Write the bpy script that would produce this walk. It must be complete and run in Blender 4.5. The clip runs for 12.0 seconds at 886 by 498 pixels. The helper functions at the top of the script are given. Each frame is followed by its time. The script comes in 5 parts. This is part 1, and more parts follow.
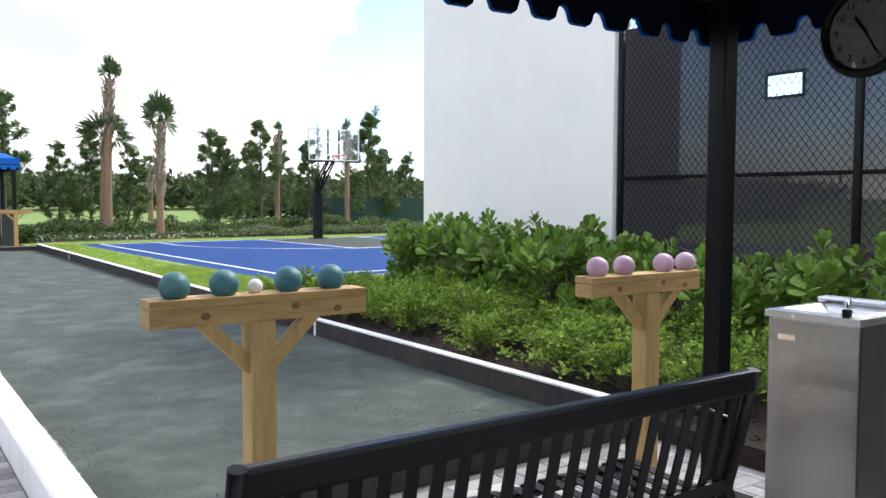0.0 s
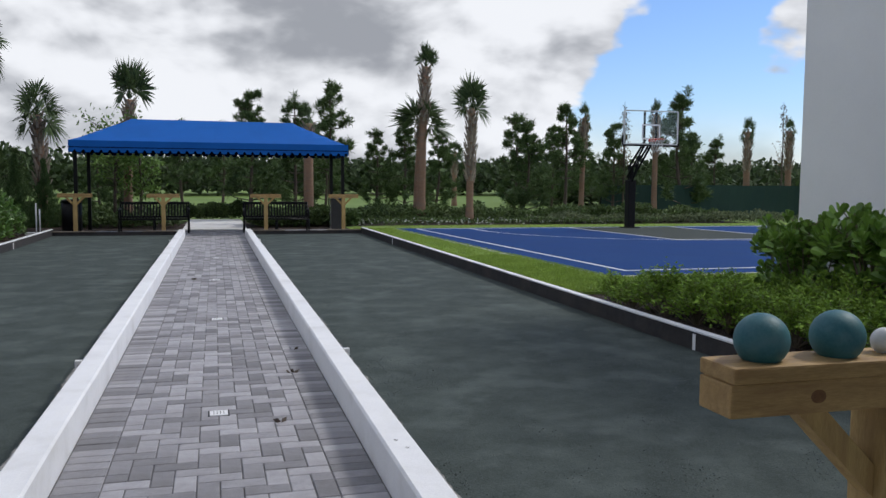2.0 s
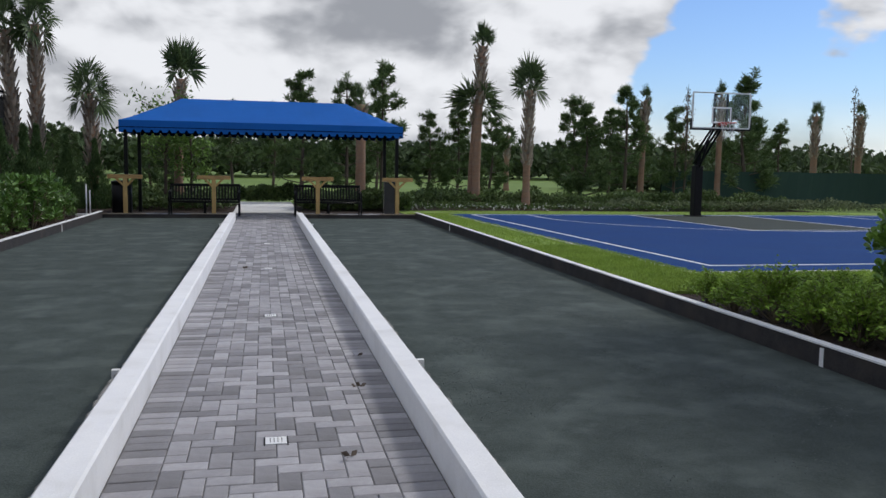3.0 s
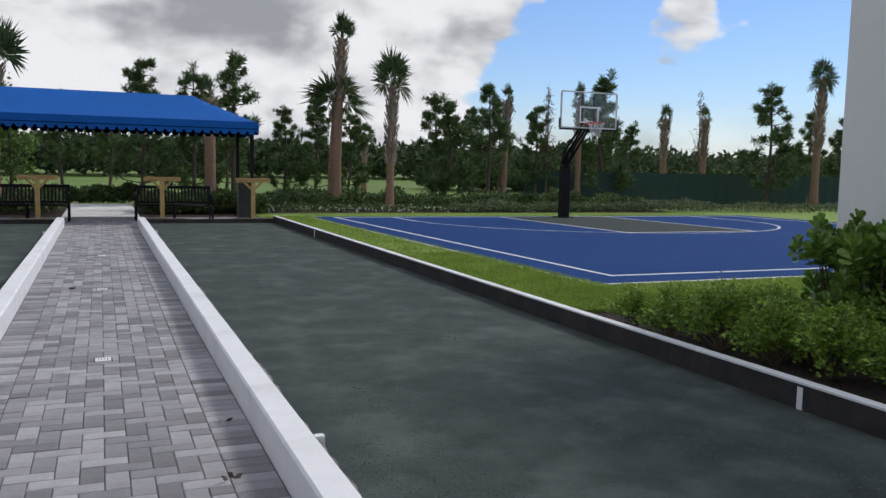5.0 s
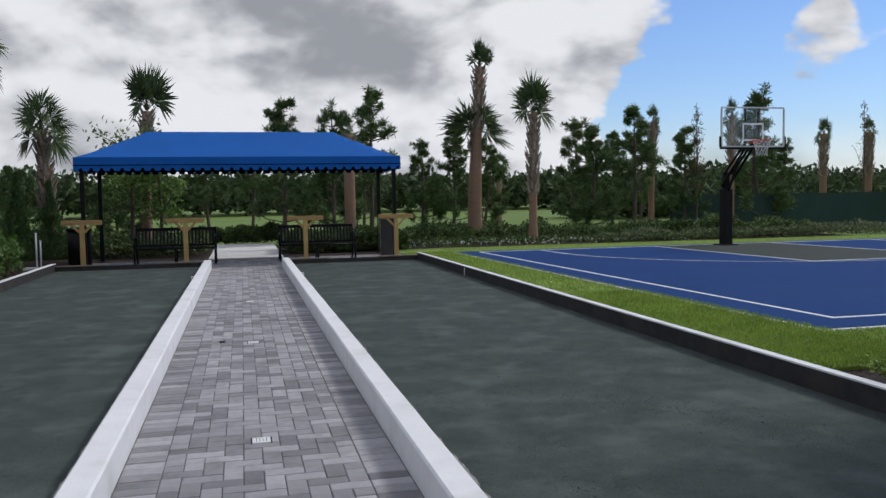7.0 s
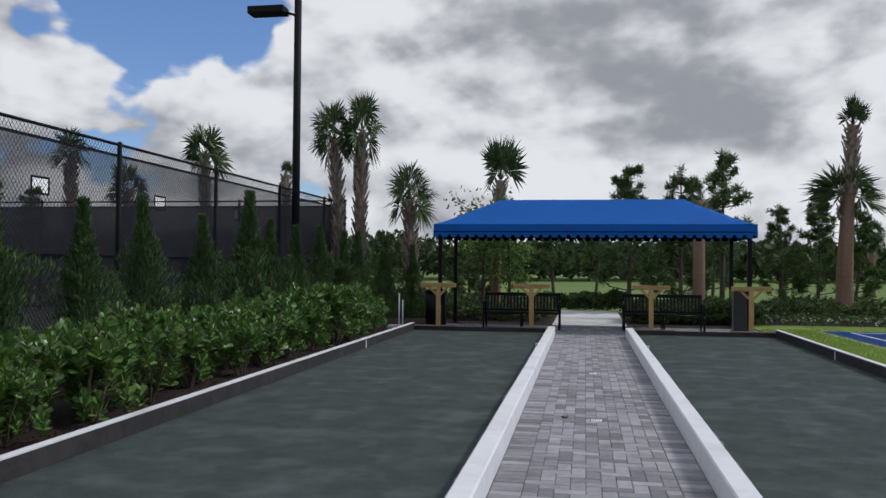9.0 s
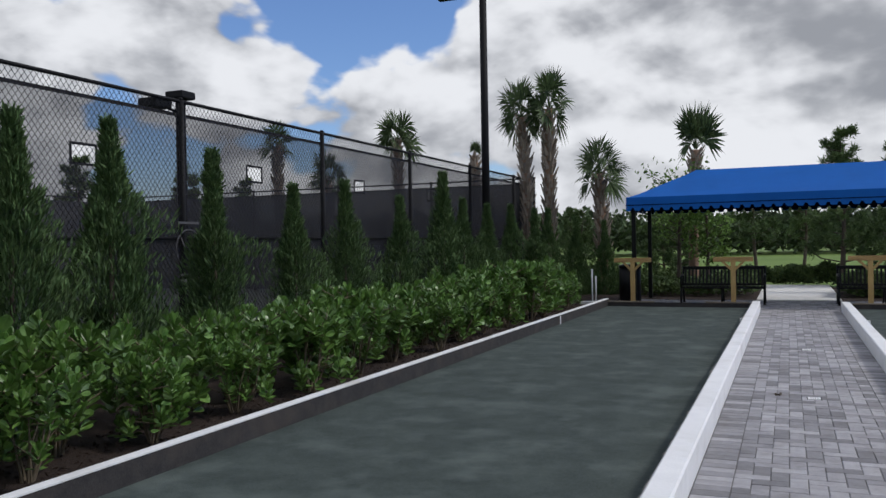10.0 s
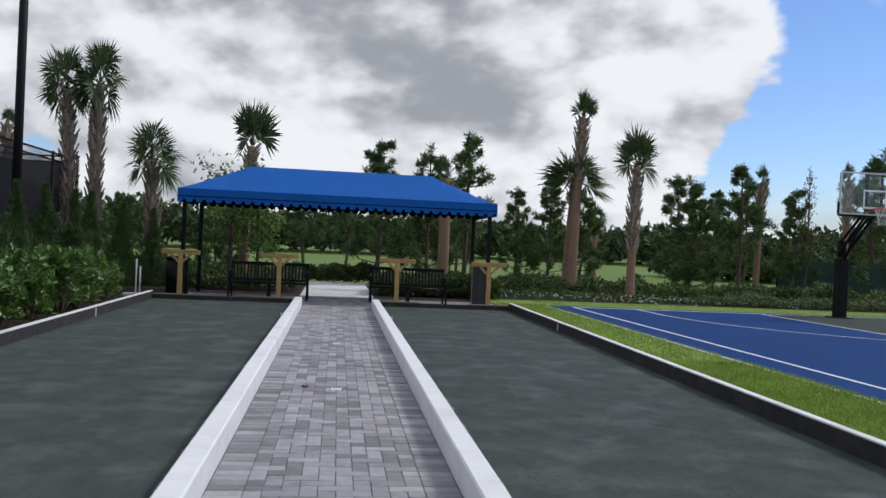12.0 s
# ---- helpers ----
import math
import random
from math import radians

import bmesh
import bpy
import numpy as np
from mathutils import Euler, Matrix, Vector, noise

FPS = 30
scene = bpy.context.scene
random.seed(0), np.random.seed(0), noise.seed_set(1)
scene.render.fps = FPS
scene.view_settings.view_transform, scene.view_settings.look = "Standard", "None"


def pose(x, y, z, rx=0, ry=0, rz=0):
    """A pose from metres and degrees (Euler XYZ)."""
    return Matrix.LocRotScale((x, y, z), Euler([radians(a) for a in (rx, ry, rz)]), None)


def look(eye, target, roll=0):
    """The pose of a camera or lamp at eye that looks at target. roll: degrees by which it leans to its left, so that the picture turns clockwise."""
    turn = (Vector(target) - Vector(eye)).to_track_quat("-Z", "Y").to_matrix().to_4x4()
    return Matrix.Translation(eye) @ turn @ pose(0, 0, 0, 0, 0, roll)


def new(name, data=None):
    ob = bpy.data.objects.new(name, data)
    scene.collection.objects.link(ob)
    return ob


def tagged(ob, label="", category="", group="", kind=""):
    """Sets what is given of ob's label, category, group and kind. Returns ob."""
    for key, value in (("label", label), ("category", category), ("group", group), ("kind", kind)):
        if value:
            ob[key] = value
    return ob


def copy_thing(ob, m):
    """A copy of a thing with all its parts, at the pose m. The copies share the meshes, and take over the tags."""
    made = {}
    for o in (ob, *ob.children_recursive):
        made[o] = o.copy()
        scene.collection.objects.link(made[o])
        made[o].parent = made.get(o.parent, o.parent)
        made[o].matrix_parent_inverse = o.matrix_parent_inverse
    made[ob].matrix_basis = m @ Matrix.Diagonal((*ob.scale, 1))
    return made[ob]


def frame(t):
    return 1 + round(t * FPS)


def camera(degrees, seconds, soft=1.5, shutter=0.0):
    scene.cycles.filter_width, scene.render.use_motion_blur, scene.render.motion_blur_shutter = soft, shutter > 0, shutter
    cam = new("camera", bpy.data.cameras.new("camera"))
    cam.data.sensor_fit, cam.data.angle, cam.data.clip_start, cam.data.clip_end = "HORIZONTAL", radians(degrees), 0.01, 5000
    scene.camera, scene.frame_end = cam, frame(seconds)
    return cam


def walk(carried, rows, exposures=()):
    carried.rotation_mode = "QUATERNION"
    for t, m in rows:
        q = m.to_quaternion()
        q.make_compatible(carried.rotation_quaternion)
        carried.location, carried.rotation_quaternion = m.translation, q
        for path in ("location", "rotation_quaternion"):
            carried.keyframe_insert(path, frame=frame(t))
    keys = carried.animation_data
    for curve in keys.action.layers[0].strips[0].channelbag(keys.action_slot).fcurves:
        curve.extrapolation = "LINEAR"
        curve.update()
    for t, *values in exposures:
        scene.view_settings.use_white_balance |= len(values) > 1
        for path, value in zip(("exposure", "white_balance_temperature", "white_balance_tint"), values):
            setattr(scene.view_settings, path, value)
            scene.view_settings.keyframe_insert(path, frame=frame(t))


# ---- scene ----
cam = camera(56.3, 12.0)
PATH = [
    (0, (0.154, 0.405, 1.452), (1.298, 2.041, 1.329), 0.1),
    (0.5, (0.112, 0.718, 1.469), (0.937, 2.535, 1.33), 0.1),
    (1, (0.07, 1.095, 1.454), (0.801, 2.949, 1.29), 0.7),
    (1.5, (0.046, 1.497, 1.449), (0.663, 3.393, 1.292), 1.1),
    (2, (-0.006, 1.95, 1.443), (0.524, 3.872, 1.285), 0.4),
    (2.5, (-0.026, 2.359, 1.454), (0.425, 4.299, 1.279), 0.7),
    (2.7, (-0.056, 2.59, 1.45), (0.365, 4.536, 1.266), 0.9),
    (4.3, (-0.051, 3.858, 1.458), (0.537, 5.755, 1.22), 1.1),
    (4.5, (-0.032, 4.024, 1.454), (0.629, 5.898, 1.227), 0.9),
    (5, (0.009, 4.41, 1.457), (0.77, 6.25, 1.263), 1.2),
    (5.5, (0.008, 4.783, 1.439), (0.826, 6.597, 1.237), 1.4),
    (6, (0.022, 5.155, 1.434), (0.795, 6.987, 1.212), 1.3),
    (6.5, (-0.052, 5.479, 1.455), (0.574, 7.368, 1.258), 0.8),
    (6.7, (-0.063, 5.596, 1.463), (0.493, 7.509, 1.293), -0.1),
    (8.3, (-0.109, 6.042, 1.524), (-0.081, 8.041, 1.551), 0.5),
    (8.5, (-0.104, 6.082, 1.524), (-0.196, 8.079, 1.562), 0.6),
    (9, (-0.123, 6.131, 1.542), (-0.461, 8.102, 1.58), 0.5),
    (9.5, (-0.19, 6.14, 1.514), (-0.77, 8.054, 1.535), -0.4),
    (10, (-0.198, 6.118, 1.498), (-0.969, 7.963, 1.487), -1.0),
    (10.5, (-0.172, 6.136, 1.495), (-1.005, 7.954, 1.463), -1.1),
    (11, (-0.157, 6.169, 1.496), (-0.701, 8.093, 1.46), 0.3),
    (11.5, (-0.12, 6.17, 1.512), (-0.182, 8.169, 1.486), 1.8),
    (12, (-0.055, 6.19, 1.511), (0.199, 8.174, 1.498), 2.6),
]
EXPOSURES = [(0.0, 1.8, 6700, 10), (0.3, 1.13, 6550, 10), (0.6, 0.66, 6420, 10), (1.1, 0.5, 6400, 10), (1.6, 0.43, 6380, 10), (2.5, 0.29, 6400, 10), (5.0, 0.26, 6500, 10), (6.7, 0.22, 6450, 10), (8.4, 0.02, 6350, 10), (9.2, 0.18, 6400, 10), (10.4, 0.3, 6400, 10), (11.0, 0.52, 6400, 10), (11.5, 0.36, 6400, 10), (12.0, 0.32, 6400, 10)]
walk(cam, [(t, look(eye, target, roll)) for t, eye, target, roll in PATH], EXPOSURES)


# ---- world, sun and exposure ----
world = bpy.data.worlds.new("sky")
scene.world = world
world.use_nodes = True


def build_sky():
    nt = world.node_tree
    nt.nodes.clear()
    N, L = nt.nodes.new, nt.links.new

    def math_node(op, a, b=None, clamp=False):
        n = N("ShaderNodeMath")
        n.operation, n.use_clamp = op, clamp
        for i, v in enumerate((a, b)):
            if v is None:
                continue
            if isinstance(v, (int, float)):
                n.inputs[i].default_value = v
            else:
                L(v, n.inputs[i])
        return n.outputs[0]

    def ramp(v, lo, hi):
        n = N("ShaderNodeMapRange")
        n.interpolation_type = "SMOOTHSTEP"
        n.inputs[1].default_value, n.inputs[2].default_value = lo, hi
        L(v, n.inputs[0])
        return n.outputs[0]

    sky = N("ShaderNodeTexSky")
    sky.sky_type, sky.sun_disc = "NISHITA", False
    sky.sun_elevation, sky.sun_rotation = radians(50), radians(75)
    sky.air_density, sky.dust_density, sky.ozone_density = 1.15, 0.1, 4.0
    co = N("ShaderNodeTexCoord")
    sep = N("ShaderNodeSeparateXYZ")
    L(co.outputs["Generated"], sep.inputs[0])
    haze = ramp(sep.outputs[2], 0.10, -0.02)

    def cloud_noise(scale, detail, rough, shift, warp=0.0):
        m = N("ShaderNodeMapping")
        m.inputs["Location"].default_value = shift
        m.inputs["Scale"].default_value = (1, 1, 1.9)
        L(co.outputs["Generated"], m.inputs[0])
        n = N("ShaderNodeTexNoise")
        n.inputs["Scale"].default_value, n.inputs["Detail"].default_value = scale, detail
        n.inputs["Roughness"].default_value, n.inputs["Distortion"].default_value = rough, warp
        L(m.outputs[0], n.inputs[0])
        return n.outputs["Fac"]

    def towards(yaw, lift):
        n = N("ShaderNodeVectorMath")
        n.operation = "DOT_PRODUCT"
        a, b = radians(yaw), radians(lift)
        n.inputs[1].default_value = (math.sin(a) * math.cos(b), math.cos(a) * math.cos(b), math.sin(b))
        L(co.outputs["Generated"], n.inputs[0])
        return n.outputs["Value"]

    def times(v, k):
        return math_node("MULTIPLY", v, k)

    def billow(scale, shift):
        m = N("ShaderNodeMapping")
        m.inputs["Location"].default_value = shift
        m.inputs["Scale"].default_value = (1, 1, 1.5)
        L(co.outputs["Generated"], m.inputs[0])
        n = N("ShaderNodeTexVoronoi")
        n.feature = "SMOOTH_F1"
        n.inputs["Scale"].default_value, n.inputs["Detail"].default_value, n.inputs["Roughness"].default_value = scale, 3.0, 0.5
        n.inputs["Smoothness"].default_value = 0.6
        L(m.outputs[0], n.inputs[0])
        return math_node("SUBTRACT", 0.45, n.outputs["Distance"])

    soft = cloud_noise(2.9, 6, 0.5, (3.1, 1.7, 0.0), 0.2)
    big = math_node("ADD", times(soft, 0.9), math_node("ADD", times(billow(8.0, (0.3, 0.1, 0.0)), 0.22), 0.03))
    # broken cumulus, clearer towards the north-east, a thick bank straight ahead
    clear = ramp(towards(50, 18), 0.86, 0.95)
    clear2 = ramp(towards(-26, 19), 0.985, 0.999)
    bank = ramp(towards(5, 22), 0.86, 0.98)
    cumulus = ramp(towards(20, 13), 0.975, 0.995)
    cover = math_node("SUBTRACT", math_node("ADD", big, 0.155), times(clear, 0.215))
    cover = math_node("SUBTRACT", cover, times(clear2, 0.2))
    cover = math_node("ADD", cover, times(bank, 0.22))
    cover = math_node("ADD", cover, times(cumulus, 0.10))
    for yaw, lift, near in ((38, 9, 0.9978), (43.5, 10, 0.9988), (54, 7, 0.998), (-38, 14, 0.99)):
        cover = math_node("ADD", cover, times(ramp(towards(yaw, lift), near, 1.0), 0.115))
    mask = math_node("MAXIMUM", ramp(cover, 0.47, 0.52), times(haze, 0.75))
    soft_up = cloud_noise(2.9, 6, 0.5, (3.14, 1.68, 0.09), 0.2)
    above = math_node("ADD", times(soft_up, 0.9), math_node("ADD", times(billow(8.0, (0.32, 0.1, 0.03)), 0.22), 0.03))
    lit = times(math_node("SUBTRACT", above, big), 2.4)
    deep = cloud_noise(2.0, 6, 0.5, (7.3, 4.4, 1.0), 0.3)
    fine = math_node("SUBTRACT", cloud_noise(8.5, 7, 0.58, (2.2, 0.4, 5.0), 0.4), 0.5)
    shade = math_node("ADD", math_node("ADD", deep, lit), times(bank, 0.15))
    shade = math_node("ADD", shade, times(fine, 0.75))
    shade = math_node("SUBTRACT", shade, times(cumulus, 0.2))
    grey = ramp(shade, 0.26, 0.92)
    col = N("ShaderNodeMix")
    col.data_type = "RGBA"
    col.inputs[6].default_value = (0.70, 0.71, 0.735, 1)
    col.inputs[7].default_value = (0.27, 0.282, 0.31, 1)
    L(grey, col.inputs[0])
    b1, b2, mix, out = N("ShaderNodeBackground"), N("ShaderNodeBackground"), N("ShaderNodeMixShader"), N("ShaderNodeOutputWorld")
    tint = N("ShaderNodeMix")
    tint.data_type, tint.blend_type = "RGBA", "MULTIPLY"
    tint.inputs[0].default_value = 1.0
    tint.inputs[7].default_value = (0.78, 0.86, 1.08, 1)
    L(sky.outputs[0], tint.inputs[6])
    L(tint.outputs[2], b1.inputs[0])
    b1.inputs[1].default_value = 0.095
    L(col.outputs[2], b2.inputs[0])
    b2.inputs[1].default_value = 1.0
    L(mask, mix.inputs[0])
    L(b1.outputs[0], mix.inputs[1])
    L(b2.outputs[0], mix.inputs[2])
    L(mix.outputs[0], out.inputs[0])


build_sky()
sun_data = bpy.data.lights.new("sun", "SUN")
sun_data.energy, sun_data.angle, sun_data.color = 1.5, radians(11), (1.0, 0.96, 0.9)
sun = new("sun", sun_data)
sun.matrix_world = look((20, 5, 21), (0, 0, 0))

# ---- materials ----


def material(name, c1, c2, scale=8.0, fine=60.0, rough=0.7, bump=0.2, metal=0.0, spec=0.4, island=0.0, stain=None, stain_scale=1.2, stretch=(1, 1, 1), coat=0.0, objvar=0.0, dist=0.01, trans=0.0):
    """Two-scale noise colour, roughness and relief. stain: a third colour in large soft patches."""
    m = bpy.data.materials.new(name)
    m.use_nodes = True
    nt = m.node_tree
    N, L = nt.nodes.new, nt.links.new
    bsdf = nt.nodes["Principled BSDF"]
    co = N("ShaderNodeTexCoord")
    mp = N("ShaderNodeMapping")
    mp.inputs["Scale"].default_value = stretch
    L(co.outputs["Object"], mp.inputs[0])

    def noise_of(s, d, r=0.6):
        n = N("ShaderNodeTexNoise")
        n.inputs["Scale"].default_value, n.inputs["Detail"].default_value, n.inputs["Roughness"].default_value = s, d, r
        L(mp.outputs[0], n.inputs[0])
        return n.outputs["Fac"]

    def mixed(f, a, b):
        n = N("ShaderNodeMix")
        n.data_type = "RGBA"
        if isinstance(f, float):
            n.inputs[0].default_value = f
        else:
            L(f, n.inputs[0])
        for i, v in ((6, a), (7, b)):
            if isinstance(v, tuple):
                n.inputs[i].default_value = (*v, 1)
            else:
                L(v, n.inputs[i])
        return n.outputs[2]

    def span(v, lo, hi):
        n = N("ShaderNodeMapRange")
        n.inputs[1].default_value, n.inputs[2].default_value = lo, hi
        L(v, n.inputs[0])
        return n.outputs[0]

    a, b = noise_of(scale, 4), noise_of(fine, 3)
    both = N("ShaderNodeMath")
    both.operation = "MULTIPLY_ADD"
    both.inputs[1].default_value = 0.5
    L(b, both.inputs[0])
    half = N("ShaderNodeMath")
    half.operation = "MULTIPLY"
    half.inputs[1].default_value = 0.5
    L(a, half.inputs[0])
    L(half.outputs[0], both.inputs[2])
    col = mixed(span(both.outputs[0], 0.36, 0.64), c1, c2)
    if stain:
        col = mixed(span(noise_of(stain_scale, 5), 0.5, 0.72), col, stain)
    if island or objvar:
        if island:
            g = N("ShaderNodeNewGeometry").outputs["Random Per Island"]
        else:
            g = N("ShaderNodeObjectInfo").outputs["Random"]
        amount = island or objvar
        hsv = N("ShaderNodeHueSaturation")
        mr = N("ShaderNodeMapRange")
        mr.inputs[3].default_value, mr.inputs[4].default_value = 1 - amount, 1 + amount
        L(g, mr.inputs[0])
        L(mr.outputs[0], hsv.inputs["Value"])
        L(col, hsv.inputs["Color"])
        col = hsv.outputs[0]
    L(col, bsdf.inputs["Base Color"])
    bsdf.inputs["Metallic"].default_value = metal
    bsdf.inputs["Specular IOR Level"].default_value = spec
    bsdf.inputs["Coat Weight"].default_value = coat
    rr = N("ShaderNodeMapRange")
    rr.inputs[3].default_value, rr.inputs[4].default_value = max(0.03, rough - 0.1), min(1.0, rough + 0.1)
    L(both.outputs[0], rr.inputs[0])
    L(rr.outputs[0], bsdf.inputs["Roughness"])
    if bump:
        bp = N("ShaderNodeBump")
        bp.inputs["Strength"].default_value, bp.inputs["Distance"].default_value = bump, dist
        L(both.outputs[0], bp.inputs["Height"])
        L(bp.outputs[0], bsdf.inputs["Normal"])
    if trans:
        out = nt.nodes["Material Output"]
        tl, mx = N("ShaderNodeBsdfTranslucent"), N("ShaderNodeMixShader")
        L(col, tl.inputs[0])
        mx.inputs[0].default_value = trans
        L(bsdf.outputs[0], mx.inputs[1])
        L(tl.outputs[0], mx.inputs[2])
        L(mx.outputs[0], out.inputs["Surface"])
    return m


def see_through(name, color, alpha, rough=0.8):
    """Open-weave mesh: part of the light goes straight through the holes."""
    m = bpy.data.materials.new(name)
    m.use_nodes = True
    nt = m.node_tree
    bsdf, out = nt.nodes["Principled BSDF"], nt.nodes["Material Output"]
    bsdf.inputs["Base Color"].default_value, bsdf.inputs["Roughness"].default_value = (*color, 1), rough
    bsdf.inputs["Specular IOR Level"].default_value = 0.1
    tr, mx = nt.nodes.new("ShaderNodeBsdfTransparent"), nt.nodes.new("ShaderNodeMixShader")
    nz = nt.nodes.new("ShaderNodeTexNoise")
    nz.inputs["Scale"].default_value = 1.5
    mr = nt.nodes.new("ShaderNodeMapRange")
    mr.inputs[3].default_value, mr.inputs[4].default_value = alpha - 0.05, alpha + 0.05
    nt.links.new(nz.outputs["Fac"], mr.inputs[0])
    nt.links.new(mr.outputs[0], mx.inputs[0])
    nt.links.new(tr.outputs[0], mx.inputs[1])
    nt.links.new(bsdf.outputs[0], mx.inputs[2])
    nt.links.new(mx.outputs[0], out.inputs["Surface"])
    return m


def glassy(name, color=(1, 1, 1), rough=0.02):
    m = bpy.data.materials.new(name)
    m.use_nodes = True
    b = m.node_tree.nodes["Principled BSDF"]
    b.inputs["Base Color"].default_value, b.inputs["Roughness"].default_value = (*color, 1), rough
    b.inputs["Transmission Weight"].default_value, b.inputs["IOR"].default_value = 1.0, 1.45
    return m


M_PAVER = material("paver", (0.24, 0.235, 0.245), (0.34, 0.33, 0.345), 14, 160, 0.85, 0.35, objvar=0.38, stain=(0.22, 0.21, 0.215), stain_scale=5)
M_PAVER_FAR = material("paver_joined", (0.24, 0.235, 0.245), (0.34, 0.33, 0.345), 14, 160, 0.85, 0.35, island=0.38, stain=(0.22, 0.21, 0.215), stain_scale=5)
M_SAND = material("joint_sand", (0.09, 0.085, 0.08), (0.15, 0.145, 0.14), 20, 200, 0.95, 0.3)
M_KERB = material("painted_kerb", (0.74, 0.74, 0.75), (0.84, 0.84, 0.84), 6, 90, 0.75, 0.3, stain=(0.66, 0.655, 0.65), stain_scale=3)
M_COURT = material("court_clay", (0.034, 0.045, 0.042), (0.075, 0.092, 0.085), 3.2, 95, 0.95, 1.0, stain=(0.098, 0.118, 0.11), stain_scale=1.7, spec=0.2, dist=0.01)
M_DARKWALL = material("dark_court_wall", (0.022, 0.021, 0.022), (0.05, 0.046, 0.045), 9, 80, 0.9, 0.4, stain=(0.06, 0.05, 0.045), stain_scale=2)
M_WHITE_TRIM = material("white_trim", (0.72, 0.72, 0.72), (0.82, 0.82, 0.82), 10, 90, 0.6, 0.1, stain=(0.6, 0.58, 0.55))
M_GRASS_SOIL = material("lawn", (0.15, 0.235, 0.035), (0.24, 0.34, 0.065), 2.0, 120, 0.95, 0.6, stain=(0.14, 0.2, 0.05), stain_scale=0.6)
M_BLADE = material("grass_blade", (0.17, 0.26, 0.036), (0.3, 0.41, 0.075), 2.0, 40, 0.7, 0.0, island=0.3, trans=0.3)
M_FIELD = material("far_lawn", (0.095, 0.16, 0.026), (0.145, 0.215, 0.04), 0.12, 3.0, 0.95, 0.3, stain=(0.16, 0.24, 0.07), stain_scale=0.05)
M_MULCH = material("mulch", (0.02, 0.013, 0.01), (0.055, 0.034, 0.025), 30, 140, 0.95, 1.0, dist=0.03)
M_BLUE = material("blue_court_paint", (0.005, 0.036, 0.145), (0.008, 0.045, 0.175), 1.5, 180, 0.85, 0.15, spec=0.12, stain=(0.01, 0.05, 0.17), stain_scale=0.5)
M_KEY = material("grey_green_court_paint", (0.042, 0.05, 0.042), (0.058, 0.066, 0.056), 1.5, 180, 0.85, 0.15, spec=0.15)
M_LINE = material("white_line_paint", (0.78, 0.78, 0.79), (0.86, 0.86, 0.86), 5, 90, 0.7, 0.1)
M_CONCRETE = material("concrete", (0.62, 0.61, 0.59), (0.7, 0.69, 0.67), 3, 120, 0.85, 0.2, stain=(0.45, 0.44, 0.42))
M_STUCCO = material("stucco", (0.78, 0.77, 0.755), (0.83, 0.82, 0.805), 1.5, 90, 0.9, 0.35, stain=(0.76, 0.75, 0.74), stain_scale=0.4)
M_BLACK = material("black_coated_steel", (0.003, 0.003, 0.0035), (0.006, 0.006, 0.007), 12, 150, 0.4, 0.08, spec=0.18)
M_BLACKMATT = material("black_fence_steel", (0.006, 0.006, 0.007), (0.012, 0.012, 0.014), 12, 150, 0.6, 0.05, spec=0.15)
M_CANVAS = material("blue_canvas", (0.005, 0.1, 0.40), (0.008, 0.118, 0.46), 2.0, 260, 0.75, 0.15, stain=(0.006, 0.1, 0.385), stain_scale=0.8, spec=0.2, trans=0.08)
# canvas blue taken near black to paint shade on backlit insides; seams share it
M_CANVAS_DARK = material("navy_canvas_shade_seam", (0.002, 0.004, 0.016), (0.003, 0.006, 0.022), 2.0, 260, 0.85, 0.1, spec=0.1)
M_WOOD = material("pine_timber", (0.33, 0.2, 0.075), (0.5, 0.33, 0.135), 3, 30, 0.65, 0.25, stretch=(1.5, 12, 12), stain=(0.27, 0.15, 0.06), stain_scale=2.5)
M_WOODV = material("pine_timber_upright", (0.36, 0.235, 0.085), (0.52, 0.36, 0.14), 3, 30, 0.65, 0.25, stretch=(12, 12, 1.5), stain=(0.33, 0.2, 0.08), stain_scale=2.5)
M_KNOT = material("timber_knot", (0.16, 0.075, 0.03), (0.24, 0.12, 0.05), 20, 80, 0.7, 0.1)
M_BALL_TEAL = material("teal_ball", (0.028, 0.125, 0.15), (0.05, 0.17, 0.195), 14, 120, 0.55, 0.12, stain=(0.09, 0.2, 0.22), stain_scale=12)
M_BALL_WHITE = material("white_ball", (0.62, 0.62, 0.62), (0.74, 0.73, 0.73), 18, 120, 0.6, 0.12)
M_BALL_PINK = material("pink_ball", (0.42, 0.26, 0.36), (0.52, 0.35, 0.45), 14, 120, 0.55, 0.12, stain=(0.56, 0.42, 0.5), stain_scale=12)
M_STEEL = material("brushed_steel", (0.3, 0.295, 0.28), (0.42, 0.41, 0.395), 3, 40, 0.24, 0.06, metal=1.0, stretch=(40, 40, 1))
M_STEEL_DARK = material("grey_coated_steel", (0.028, 0.028, 0.028), (0.045, 0.045, 0.045), 6, 90, 0.45, 0.05)
M_CHROME = material("chrome", (0.75, 0.75, 0.76), (0.82, 0.82, 0.83), 5, 60, 0.12, 0.0, metal=1.0)
M_CLOCKFACE = material("clock_face", (0.26, 0.26, 0.25), (0.31, 0.31, 0.3), 5, 60, 0.5, 0.0)
M_PVC = material("white_pvc", (0.72, 0.72, 0.72), (0.8, 0.8, 0.8), 6, 60, 0.4, 0.0)
M_RED = material("orange_red_rim", (0.5, 0.05, 0.03), (0.6, 0.07, 0.04), 6, 60, 0.45, 0.0)
